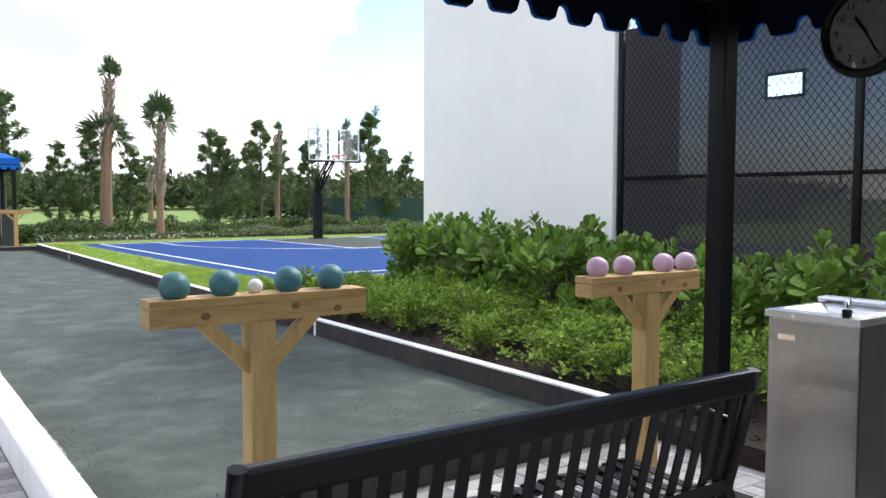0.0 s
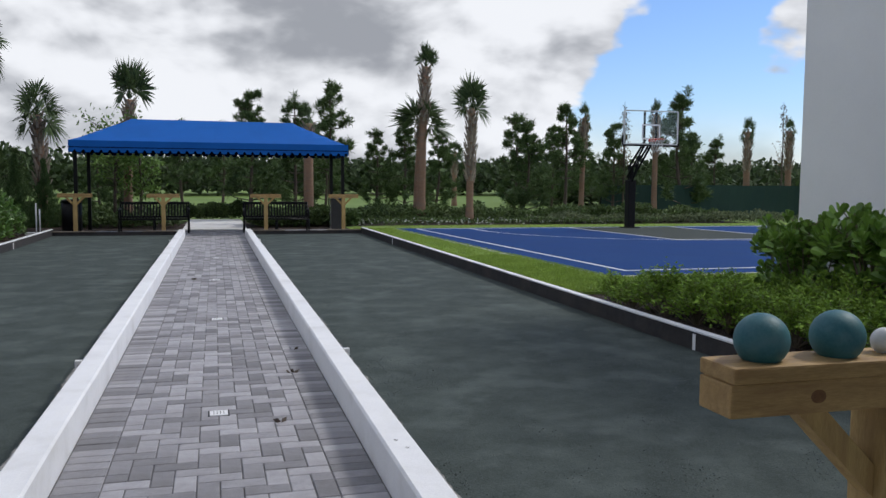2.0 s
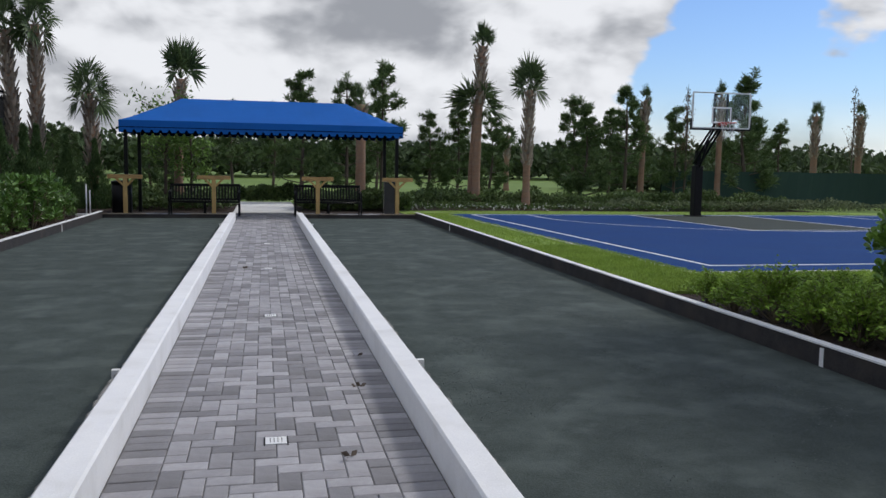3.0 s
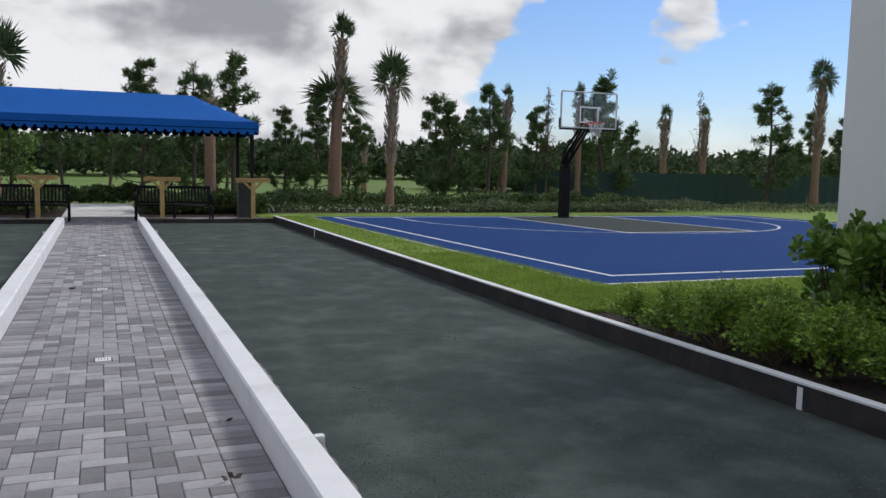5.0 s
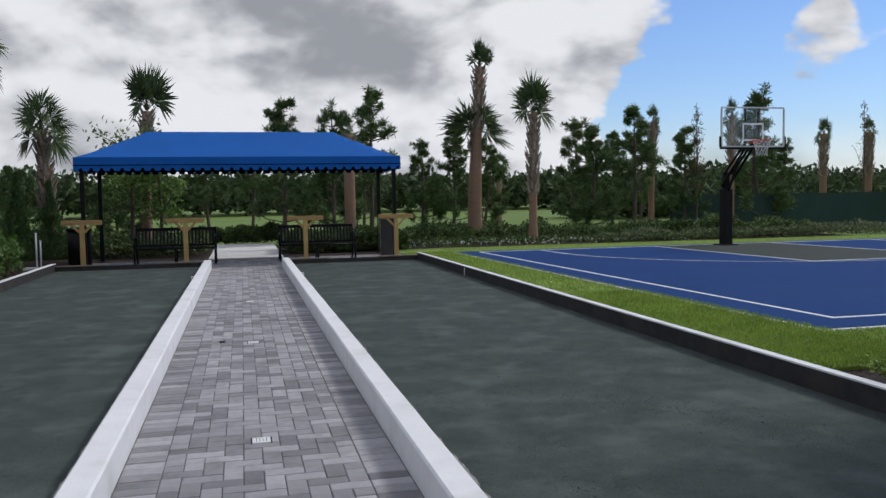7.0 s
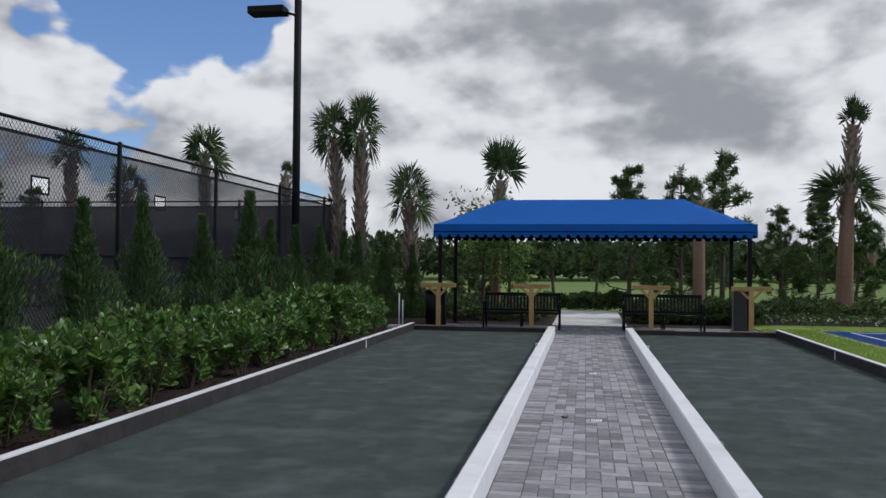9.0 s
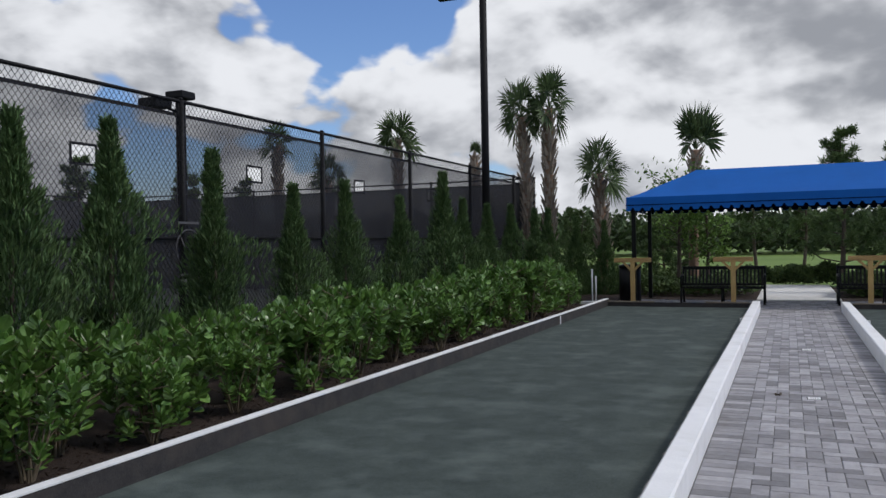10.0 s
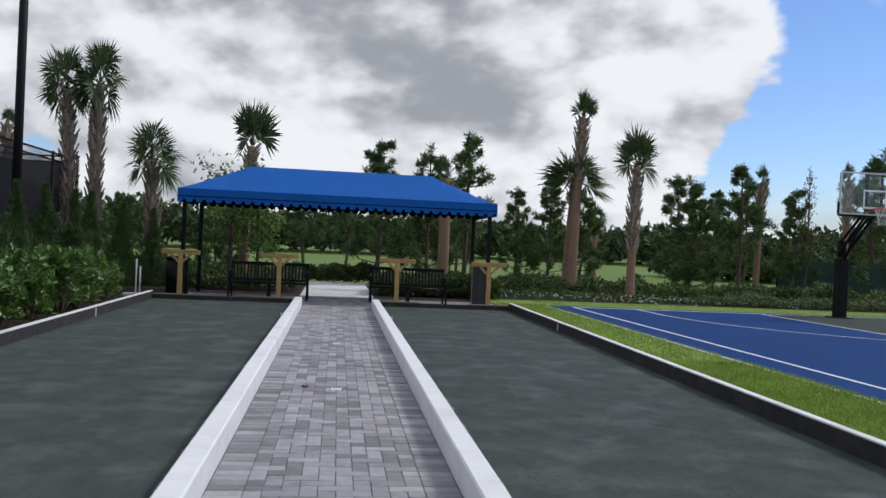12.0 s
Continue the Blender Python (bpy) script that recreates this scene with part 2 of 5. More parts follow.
M_NET = material("white_net_cord", (0.7, 0.7, 0.7), (0.8, 0.8, 0.8), 20, 90, 0.8, 0.0)
M_GLASS = glassy("clear_board")
M_SCREEN = see_through("black_windscreen", (0.045, 0.045, 0.055), 0.6)
M_SCREEN_DENSE = see_through("dense_black_windscreen", (0.055, 0.055, 0.06), 0.955)
M_SCREEN_SOLID = material("dense_windscreen", (0.014, 0.014, 0.018), (0.022, 0.022, 0.026), 2, 120, 0.85, 0.1)
M_GREENSCREEN = material("green_windscreen", (0.02, 0.05, 0.042), (0.028, 0.062, 0.05), 1.2, 90, 0.85, 0.1)
M_MARK = material("faded_grey_mark", (0.07, 0.07, 0.075), (0.09, 0.09, 0.095), 6, 60, 0.8, 0.0)
M_CLUSIA = material("clusia_leaf", (0.1, 0.195, 0.026), (0.21, 0.335, 0.06), 1.5, 12, 0.38, 0.0, island=0.4, trans=0.18, spec=0.5)
M_CLUSIA_DARK = material("clusia_leaf_old", (0.062, 0.14, 0.024), (0.145, 0.25, 0.055), 1.5, 12, 0.38, 0.0, island=0.4, trans=0.15, spec=0.5)
M_LOW = material("groundcover_leaf", (0.125, 0.225, 0.024), (0.28, 0.41, 0.058), 1.2, 10, 0.55, 0.0, island=0.45, trans=0.25)
M_CYPRESS = material("cypress_leaf", (0.042, 0.085, 0.026), (0.088, 0.145, 0.046), 1.5, 10, 0.75, 0.0, island=0.4, trans=0.12)
M_PINE = material("pine_needle", (0.062, 0.105, 0.034), (0.118, 0.178, 0.058), 1.0, 8, 0.7, 0.0, island=0.35, trans=0.12)
M_FROND = material("palm_frond", (0.042, 0.072, 0.026), (0.088, 0.13, 0.05), 1.0, 8, 0.6, 0.0, island=0.4, trans=0.2)
M_FROND_DRY = material("dry_palm_frond", (0.12, 0.085, 0.045), (0.2, 0.15, 0.085), 3, 20, 0.85, 0.0, island=0.3)
M_PALMBARK = material("palm_trunk_smooth", (0.2, 0.115, 0.075), (0.3, 0.19, 0.13), 6, 40, 0.9, 0.6, stretch=(1, 1, 4), stain=(0.2, 0.16, 0.13))
M_BOOT = material("palm_boot", (0.2, 0.16, 0.125), (0.34, 0.28, 0.225), 8, 50, 0.9, 0.4, island=0.3)
M_BARK = material("bark", (0.06, 0.045, 0.035), (0.12, 0.095, 0.075), 10, 60, 0.95, 0.8, stretch=(1, 1, 0.3))
M_STEM = material("shrub_stem", (0.11, 0.085, 0.055), (0.19, 0.155, 0.105), 12, 60, 0.85, 0.3)
M_WOODS = material("far_foliage", (0.038, 0.06, 0.026), (0.078, 0.115, 0.045), 0.15, 1.5, 0.85, 0.0, island=0.45, trans=0.1)
M_HEDGE = material("hedge_leaf", (0.045, 0.08, 0.022), (0.105, 0.155, 0.045), 0.4, 4, 0.7, 0.0, island=0.45, trans=0.15)
M_SAGE = material("sage_leaf", (0.1, 0.13, 0.065), (0.17, 0.2, 0.105), 0.5, 4, 0.8, 0.0, island=0.4, trans=0.15)
M_FLOWER = material("white_flower", (0.7, 0.7, 0.68), (0.8, 0.8, 0.78), 4, 20, 0.7, 0.0)
M_LIGHTLEAF = material("light_tree_leaf", (0.1, 0.18, 0.035), (0.17, 0.28, 0.06), 1, 8, 0.6, 0.0, island=0.4, trans=0.25)

# ---- building blocks ----


def flatten(bm, name, material_):
    me = bpy.data.meshes.new(name)
    bm.to_mesh(me)
    bm.free()
    me.materials.append(material_)
    return me


def part(name, bm, material_, parent=None, label=""):
    ob = new(name, flatten(bm, name, material_))
    if parent:
        ob.parent = parent
    return tagged(ob, label)


def raw(name, verts, faces, material_, parent=None, label="", smooth=False):
    me = bpy.data.meshes.new(name)
    me.from_pydata([tuple(map(float, v)) for v in verts], [], faces)
    me.materials.append(material_)
    if smooth:
        me.polygons.foreach_set("use_smooth", [True] * len(me.polygons))
    me.update()
    ob = new(name, me)
    if parent:
        ob.parent = parent
    return tagged(ob, label)


def thing(name, label, category, group="", at=(0, 0, 0), kind=""):
    ob = new(name)
    ob.empty_display_size = 0.2
    ob.location = at
    return tagged(ob, label, category, group, kind)


def add_box(bm, x0, x1, y0, y1, z0, z1, bevel=0.0, m=None):
    r = bmesh.ops.create_cube(bm, size=1)
    vs = r["verts"]
    bmesh.ops.scale(bm, vec=(x1 - x0, y1 - y0, z1 - z0), verts=vs)
    bmesh.ops.translate(bm, vec=((x0 + x1) / 2, (y0 + y1) / 2, (z0 + z1) / 2), verts=vs)
    if bevel:
        es = list({e for v in vs for e in v.link_edges})
        r = bmesh.ops.bevel(bm, geom=es, offset=bevel, segments=2, affect="EDGES", profile=0.6)
        vs = list({v for v in r["verts"]} | {v for v in vs if v.is_valid})
    if m is not None:
        bmesh.ops.transform(bm, matrix=m, verts=vs)
    return vs


def box(x0, x1, y0, y1, z0, z1, bevel=0.0, m=None):
    bm = bmesh.new()
    add_box(bm, x0, x1, y0, y1, z0, z1, bevel, m)
    return bm


def add_tube(bm, pts, radii, sides=8, caps=True):
    """A tapered tube through the points."""
    pts = [Vector(p) for p in pts]
    if isinstance(radii, (int, float)):
        radii = [radii] * len(pts)
    rings = []
    for i, (p, r) in enumerate(zip(pts, radii)):
        d = (pts[min(i + 1, len(pts) - 1)] - pts[max(i - 1, 0)]).normalized()
        ref = Vector((0, 0, 1)) if abs(d.z) < 0.9 else Vector((1, 0, 0))
        u = d.cross(ref).normalized()
        v = d.cross(u)
        rings.append([bm.verts.new(p + float(r) * (math.cos(2 * math.pi * k / sides) * u + math.sin(2 * math.pi * k / sides) * v)) for k in range(sides)])
    for a, b in zip(rings, rings[1:]):
        for k in range(sides):
            f = bm.faces.new((a[k], a[(k + 1) % sides], b[(k + 1) % sides], b[k]))
            f.smooth = True
    if caps:
        bm.faces.new(rings[0][::-1])
        bm.faces.new(rings[-1])


def tube(pts, radii, sides=8):
    bm = bmesh.new()
    add_tube(bm, pts, radii, sides)
    bmesh.ops.recalc_face_normals(bm, faces=bm.faces)
    return bm


def setting(name, bm, material_, label, category, parent=None):
    ob = part(name, bm, material_, parent, label)
    return tagged(ob, label, category, "", "structure")

# ---- ground, courts and walls ----
KERB_H, COURT_Z, Y0, Y1 = 0.19, 0.025, 3.9, 25.0   # court ends
INNER, OUTER, FAR_X = 0.765, 0.925, 3.96


def ground_sheet():
    """One sheet to the horizon, dropped a little under the built part, rising gently far off."""
    xs = [-2500, -300, -90, -40, -20, -8, 0, 8, 20, 40, 60, 100, 300, 2500]
    ys = [-2500, -200, -40, -10, 0, 10, 20, 30, 36, 44, 60, 90, 130, 300, 2500]
    verts, faces = [], []
    for y in ys:
        for x in xs:
            z = -0.16
            if y > 30:
                z += min(1.0, (y - 30) / 14) * 0.16 + 0.1 * math.sin(x * 0.05) * min(1, (y - 30) / 40)
            verts.append((x, y, z))
    n = len(xs)
    for j in range(len(ys) - 1):
        for i in range(n - 1):
            a = j * n + i
            faces.append((a, a + 1, a + n + 1, a + n))
    ob = raw("ground", verts, faces, M_FIELD, smooth=True)
    tagged(ob, "mown green golf lawn reaching to the far trees", "lawn", "", "structure")


ground_sheet()
FALL = Matrix.Translation((0, 13.0, 0.13)) @ Matrix.Rotation(-0.0075, 4, "X") @ Matrix.Translation((0, -13.0, -0.04))   # lawn and blue court fall gently northwards
setting("lawn_strip", box(4.06, 60, 11.101, 29.5, -0.3, 0.035, 0.0, FALL), M_GRASS_SOIL, "bright green lawn strip beside the blue court", "lawn")
setting("planting_bed_east", box(4.05, 7.0, -3, 11.1, -0.13, 0.11), M_MULCH, "dark mulch planting bed under the shrubs", "planting bed")
setting("planting_bed_west", box(-7.6, -4.12, -3, 29, -0.13, 0.05), M_MULCH, "dark mulch planting bed under hedge and cypresses", "planting bed")
setting("court_east", box(OUTER + 0.002, FAR_X - 0.002, Y0, Y1, -0.12, COURT_Z), M_COURT, "dark grey-green bocce court of rolled fine clay", "bocce court")
setting("court_west", box(-FAR_X + 0.002 - 0.07, -OUTER - 0.002, Y0, Y1, -0.12, COURT_Z), M_COURT, "dark grey-green bocce court of rolled fine clay", "bocce court")
setting("planting_bed_north_west", box(-9, -0.96, 27.76, 33.5, -0.13, 0.0), M_MULCH, "dark mulch bed behind the far canopy", "planting bed")
setting("planting_bed_north_east", box(0.96, 4.3, 27.76, 33.5, -0.13, 0.0), M_MULCH, "dark mulch bed behind the far canopy", "planting bed")
setting("planting_bed_palms", box(4.31, 20, 29.52, 33.0, -0.13, 0.0), M_MULCH, "dark mulch bed round the palms", "planting bed")
setting("tennis_court_floor", box(-40, -7.62, -20, 40, -0.13, 0.0), M_KEY, "grey-green hard tennis court behind the fence", "tennis court")
setting("tennis_court_floor_east", box(7.4, 40, -20, 8.0, -0.13, -0.005), M_KEY, "grey-green hard court behind the fence", "tennis court")


def kerb(side):
    bm = bmesh.new()
    n = 22
    prof = [(INNER, -0.1), (INNER, KERB_H - 0.012), (INNER + 0.012, KERB_H), (OUTER - 0.012, KERB_H), (OUTER, KERB_H - 0.012), (OUTER, -0.1)]
    rings = []
    for i in range(n + 1):
        y = Y0 - 0.55 + (Y1 - 0.25 - Y0 + 0.55) * i / n
        dx = 0.006 * noise.noise((y * 0.9, side, 0))
        dz = 0.004 * noise.noise((y * 1.3, side, 5))
        rings.append([bm.verts.new((side * (x + dx), y, z + (dz if z > 0 else 0))) for x, z in prof])
    for a, b in zip(rings, rings[1:]):
        for k in range(5):
            bm.faces.new((a[k], a[k + 1], b[k + 1], b[k]))
    bm.faces.new(rings[0])
    bm.faces.new(rings[-1])
    bmesh.ops.recalc_face_normals(bm, faces=bm.faces)
    return bm


KERBS = {}
KERBS[1] = setting("kerb_east", kerb(1), M_KERB, "white painted concrete kerb along the paver path", "kerb")
KERBS[-1] = setting("kerb_west", kerb(-1), M_KERB, "white painted concrete kerb along the paver path", "kerb")


def liner_edge(side):
    """Ragged edge of a fabric liner standing out along the kerb's court side."""
    verts, faces = [], []
    n = 900
    for i in range(n + 1):
        y = Y0 + (Y1 - 0.3 - Y0) * i / n
        a = noise.noise((y * 1.1, side * 3, 1)) + 0.8 * noise.noise((y * 6, side, 2)) + 0.5 * noise.noise((y * 23, side, 3))
        w = max(0.004, 0.016 + 0.02 * a)
        h = KERB_H - 0.03 + 0.014 * noise.noise((y * 9, side, 7))
        verts += [(side * (OUTER - 0.002), y, KERB_H - 0.02), (side * (OUTER + w * 0.6), y, h + 0.008), (side * (OUTER + w), y, h), (side * (OUTER + 0.004), y, COURT_Z + 0.02)]
    for i in range(n):
        a = 4 * i
        for k in range(3):
            q = (a + k, a + k + 1, a + k + 5, a + k + 4)
            faces.append(q if side > 0 else q[::-1])
    ob = raw("liner_edge", verts, faces, M_SPILL)
    tagged(ob, "torn pale fabric liner edge along the kerb", "liner", "", "stuff")
    for y in (8.17, 20.74):
        k = part("distance_mark", box(*sorted((side * (OUTER + 0.001), side * (OUTER + 0.045))), y - 0.022, y + 0.022, 0.1, 0.183, 0.002), M_WHITE_TRIM, KERBS[side], "white distance mark block")


M_SPILL = material("torn_liner_edge", (0.1, 0.095, 0.085), (0.34, 0.33, 0.31), 14, 90, 0.9, 0.5)
liner_edge(1)
liner_edge(-1)


def court_wall(side):
    """Dark timber court wall with a white cap along the outside."""
    x = FAR_X + (0.07 if side < 0 else 0)
    w = setting("court_wall_east" if side > 0 else "court_wall_west", box(*sorted((side * x, side * (x + 0.05))), Y0 - 0.06, Y1 + 0.06, -0.1, 0.182), M_DARKWALL,
                "dark stained timber wall round the bocce court", "court wall")
    n = 6
    step = (Y1 + 0.08 - (Y0 - 0.08)) / n
    for i in range(n):
        a = Y0 - 0.08 + i * step
        bm = box(*sorted((side * (x - 0.005), side * (x + 0.08))), a + 0.002, a + step - 0.002, 0.182, 0.197, 0.003)
        part("cap_board", bm, M_WHITE_TRIM, w, "white painted cap board")
    for y in (8.17, 20.74):
        part("distance_mark", box(*sorted((side * (x - 0.004), side * (x - 0.0005))), y - 0.022, y + 0.022, -0.02, 0.165), M_WHITE_TRIM, w, "white painted upright foul mark")


court_wall(1)
court_wall(-1)


def end_wall(name, xa, xb, y, board):
    w = setting(name, box(xa, xb, y - 0.03, y + 0.03, -0.1, 0.12), M_DARKWALL, "low dark timber end wall of the bocce court", "court wall")
    for a, b in board:
        part("cap_board", box(a, b, y - 0.05, y + 0.05, 0.12, 0.145, 0.004), M_WOOD_OLD, w, "weathered timber cap board")


M_WOOD_OLD = material("weathered_timber", (0.16, 0.13, 0.1), (0.26, 0.215, 0.17), 3, 30, 0.8, 0.3, stretch=(1.5, 12, 12))
end_wall("end_wall_north_east", OUTER, FAR_X - 0.01, Y1 + 0.03, [(1.0, 1.85), (3.0, 4.0)])
end_wall("end_wall_north_west", -FAR_X - 0.06, -OUTER, Y1 + 0.03, [(-1.9, -1.0), (-4.05, -3.0)])
end_wall("end_wall_south_east", OUTER, FAR_X - 0.01, Y0 - 0.03, [])
end_wall("end_wall_south_west", -FAR_X - 0.06, -OUTER, Y0 - 0.03, [])

# ---- blue basketball court ----
BX0, BX1, BY0, BY1, BZ = 5.38, 20.6, 12.62, 27.0, 0.06
blue = setting("basketball_court", box(BX0, BX1, BY0, BY1, -0.12, BZ), M_BLUE, "blue painted concrete basketball court", "basketball court")
blue.matrix_world = FALL
setting("court_rim_west", box(BX0 - 0.07, BX0 - 0.001, BY0 - 0.07, BY1, -0.12, BZ - 0.006, 0.0, FALL), M_CONCRETE, "pale concrete edge of the blue court", "kerb")
setting("court_rim_south", box(BX0, BX1, BY0 - 0.07, BY0 - 0.001, -0.12, BZ - 0.006, 0.0, FALL), M_CONCRETE, "pale concrete edge of the blue court", "kerb")
HX, HY = 12.93, 24.95     # point under the backboard
KX = 12.78                # middle of the key
LINE = 0.055


def paint(name, bm, mat_, label):
    part(name, bm, mat_, blue, label)


paint("key_area", box(KX - 1.83, KX + 1.83, 20.0, 26.55, BZ, BZ + 0.004), M_KEY, "grey-green painted key")
for a in ((5.92, 5.92 + LINE, 13.22, 26.55), (19.78, 19.78 + LINE, 13.22, 26.55)):
    paint("side_line", box(*a, BZ, BZ + 0.006), M_LINE, "white painted line")
for a in ((5.92, 19.83, 13.22 - LINE, 13.22), (5.92, 19.83, 26.55, 26.55 + LINE)):
    paint("end_line", box(*a, BZ, BZ + 0.006), M_LINE, "white painted line")
for s in (-1, 1):
    paint("key_line", box(KX + s * 1.83 - LINE / 2, KX + s * 1.83 + LINE / 2, 20.0, 26.55, BZ + 0.003, BZ + 0.008), M_LINE, "white painted line")
    paint("corner_line", box(KX + s * 5.15 - LINE / 2, KX + s * 5.15 + LINE / 2, 24.7, 26.55, BZ, BZ + 0.006), M_LINE, "white painted line")
paint("free_throw_line", box(KX - 1.83, KX + 1.83, 20.0 - LINE / 2, 20.0 + LINE / 2, BZ + 0.004, BZ + 0.009), M_LINE, "white painted line")


def arc_line(r, y, a0, a1, n=48):
    verts, faces = [], []
    for i in range(n + 1):
        a = radians(a0 + (a1 - a0) * i / n)
        for rr, z in ((r - LINE / 2, BZ + 0.009), (r + LINE / 2, BZ + 0.009)):
            verts.append((KX + rr * math.cos(a), y + rr * math.sin(a), z))
    for i in range(n):
        faces.append((2 * i, 2 * i + 1, 2 * i + 3, 2 * i + 2))
    raw("three_point_arc", verts, faces, M_LINE, blue, "white painted arc")


arc_line(5.15, 24.7, 180, 360)


def basketball_hoop():
    h = thing("basketball_hoop", "black pole basketball hoop with clear backboard and net", "basketball hoop", at=(HX, HY, (FALL @ Vector((HX, HY + 1.2, BZ))).z))
    bm = bmesh.new()
    add_box(bm, -0.125, 0.125, 1.08, 1.36, 0, 1.55, 0.03)
    part("padded_pole", bm, M_BLACKMATT, h, "black padded square pole")
    part("base_plate", box(-0.24, 0.24, 0.98, 1.47, 0, 0.03, 0.005), M_BLACKMATT, h)
    part("upper_pole", box(-0.07, 0.07, 1.15, 1.3, 1.5, 2.0, 0.01), M_BLACKMATT, h)
    for s in (-1, 1):
        for dz in (0, 0.34):
            part("arm", tube([(s * 0.11, 1.25 - dz * 0.3, 1.62 + dz), (s * 0.11, 0.12, 2.66 + dz * 0.35)], 0.035, 6), M_BLACKMATT, h)
    part("actuator", tube([(0, 1.2, 1.35), (0, 0.62, 2.3)], 0.035, 8), M_BLACKMATT, h, "black height adjusting strut")
    z0, z1, w = 2.62, 3.66, 0.915
    board = part("backboard", box(-w + 0.02, w - 0.02, -0.006, 0.006, z0 + 0.02, z1 - 0.02), M_GLASS, h, "clear glass backboard")
    board.visible_shadow = False
    fr = part("board_frame", box(-w, w, -0.022, 0.022, z1 - 0.035, z1, 0.004), M_STEEL_LIGHT, board, "pale metal frame")
    part("board_frame", box(-w, w, -0.022, 0.022, z0, z0 + 0.035, 0.004), M_STEEL_LIGHT, board, "pale metal frame")
    for s in (-1, 1):
        part("board_frame", box(s * w - 0.02, s * w + 0.02, -0.022, 0.022, z0 + 0.036, z1 - 0.036, 0.004), M_STEEL_LIGHT, board, "pale metal frame")
        part("corner_pad", box(*sorted((s * w - s * 0.16, s * w + s * 0.035)), -0.035, 0.035, z0 - 0.05, z0 - 0.002, 0.008), M_BLACKMATT, board, "black edge padding")
        part("corner_pad", box(*sorted((s * w + s * 0.022, s * w + s * 0.05)), -0.035, 0.035, z0, z0 + 0.28, 0.008), M_BLACKMATT, board, "black edge padding")
        part("back_strut", box(s * 0.2 - 0.025, s * 0.2 + 0.025, 0.024, 0.07, z0 - 0.02, z1 - 0.02), M_BLACKMATT, board)
        part("target_line", box(s * 0.29 - 0.022, s * 0.29 + 0.022, -0.012, -0.0065, z0 + 0.18, z0 + 0.6), M_LINE, board, "white target square")
    part("corner_pad", box(-w + 0.165, w - 0.165, -0.035, 0.035, z0 - 0.05, z0 - 0.002, 0.008), M_BLACKMATT, board, "black edge padding")
    for z in (0.18, 0.6):
        part("target_line", box(-0.312, 0.312, -0.013, -0.007, z0 + z - 0.022, z0 + z + 0.022), M_LINE, board, "white target square")
    rz = z0 + 0.15
    rim = part("rim", tube([(0.23 * math.cos(a), -0.39 + 0.23 * math.sin(a), rz) for a in np.linspace(0, 2 * math.pi, 25)], 0.011, 6), M_RED, h, "red steel rim")
    part("rim_bracket", box(-0.09, 0.09, -0.17, -0.013, rz - 0.06, rz + 0.012, 0.004), M_RED, rim)
    bm = bmesh.new()
    for k in range(12):
        for d in (1, -1):
            pts = []
            for j in range(5):
                a = 2 * math.pi * (k + d * j * 0.5) / 12
                r = 0.225 - 0.09 * min(1, j / 2.6)
                pts.append((r * math.cos(a), -0.39 + r * math.sin(a), rz - 0.1 * j))
            add_tube(bm, pts, 0.005, 3, False)
    part("net", bm, M_NET, h, "white rope net")


M_STEEL_LIGHT = material("pale_metal", (0.55, 0.56, 0.57), (0.65, 0.66, 0.67), 6, 60, 0.4, 0.05, metal=0.3)
basketball_hoop()

# ---- practice wall and fences ----
setting("wall_practice", box(7.05, 7.31, 6.95, 10.78, -0.15, 5.2, 0.01), M_STUCCO, "tall pale stucco practice wall", "wall")


def chain_link(ya, yb, z0, z1, pitch=0.075, r=0.0022):
    """Crossed wires of a chain-link panel in the plane x = 0."""
    verts, faces = [], []

    def wire(p, q, off):
        d = np.array((q[0] - p[0], q[1] - p[1]))
        n = np.array((-d[1], d[0])) / np.hypot(*d) * r
        b = len(verts)
        for e in (p, q):
            for sx, sn in ((-r, -1), (r, -1), (r, 1), (-r, 1)):
                verts.append((off + sx, e[0] + sn * n[0], e[1] + sn * n[1]))
        for k in range(4):
            faces.append((b + k, b + (k + 1) % 4, b + 4 + (k + 1) % 4, b + 4 + k))

    h = z1 - z0
    slope = 1.25
    y = ya - h / slope
    while y < yb:
        for s in (1, -1):
            a, b = (y, z0), (y + h / slope, z1)
            pa, pb = max(ya, a[0]), min(yb, b[0])
            if pb - pa > 0.02:
                za, zb = z0 + (pa - y) * slope, z0 + (pb - y) * slope
                if s > 0:
                    wire((pa, za), (pb, zb), 0.0)
                else:
                    wire((pa, z0 + z1 - za), (pb, z0 + z1 - zb), 0.004)
        y += pitch
    return verts, faces


def screen_sheet(ya, yb, z0, z1, holes, x=0.0):
    """Woven screen with rectangular wind openings (y, z, w, h)."""
    ys = sorted({ya, yb, *(v for y, z, w, h in holes for v in (y - w / 2, y + w / 2))})
    zs = sorted({z0, z1, *(v for y, z, w, h in holes for v in (z - h / 2, z + h / 2))})
    verts, faces = [], []
    for a, b in zip(ys, ys[1:]):
        for c, d in zip(zs, zs[1:]):
            m = ((a + b) / 2, (c + d) / 2)
            if any(abs(m[0] - y) < w / 2 and abs(m[1] - z) < h / 2 for y, z, w, h in holes):
                continue
            n = len(verts)
            verts += [(x, a, c), (x, b, c), (x, b, d), (x, a, d)]
            faces.append((n, n + 1, n + 2, n + 3))
    return verts, faces


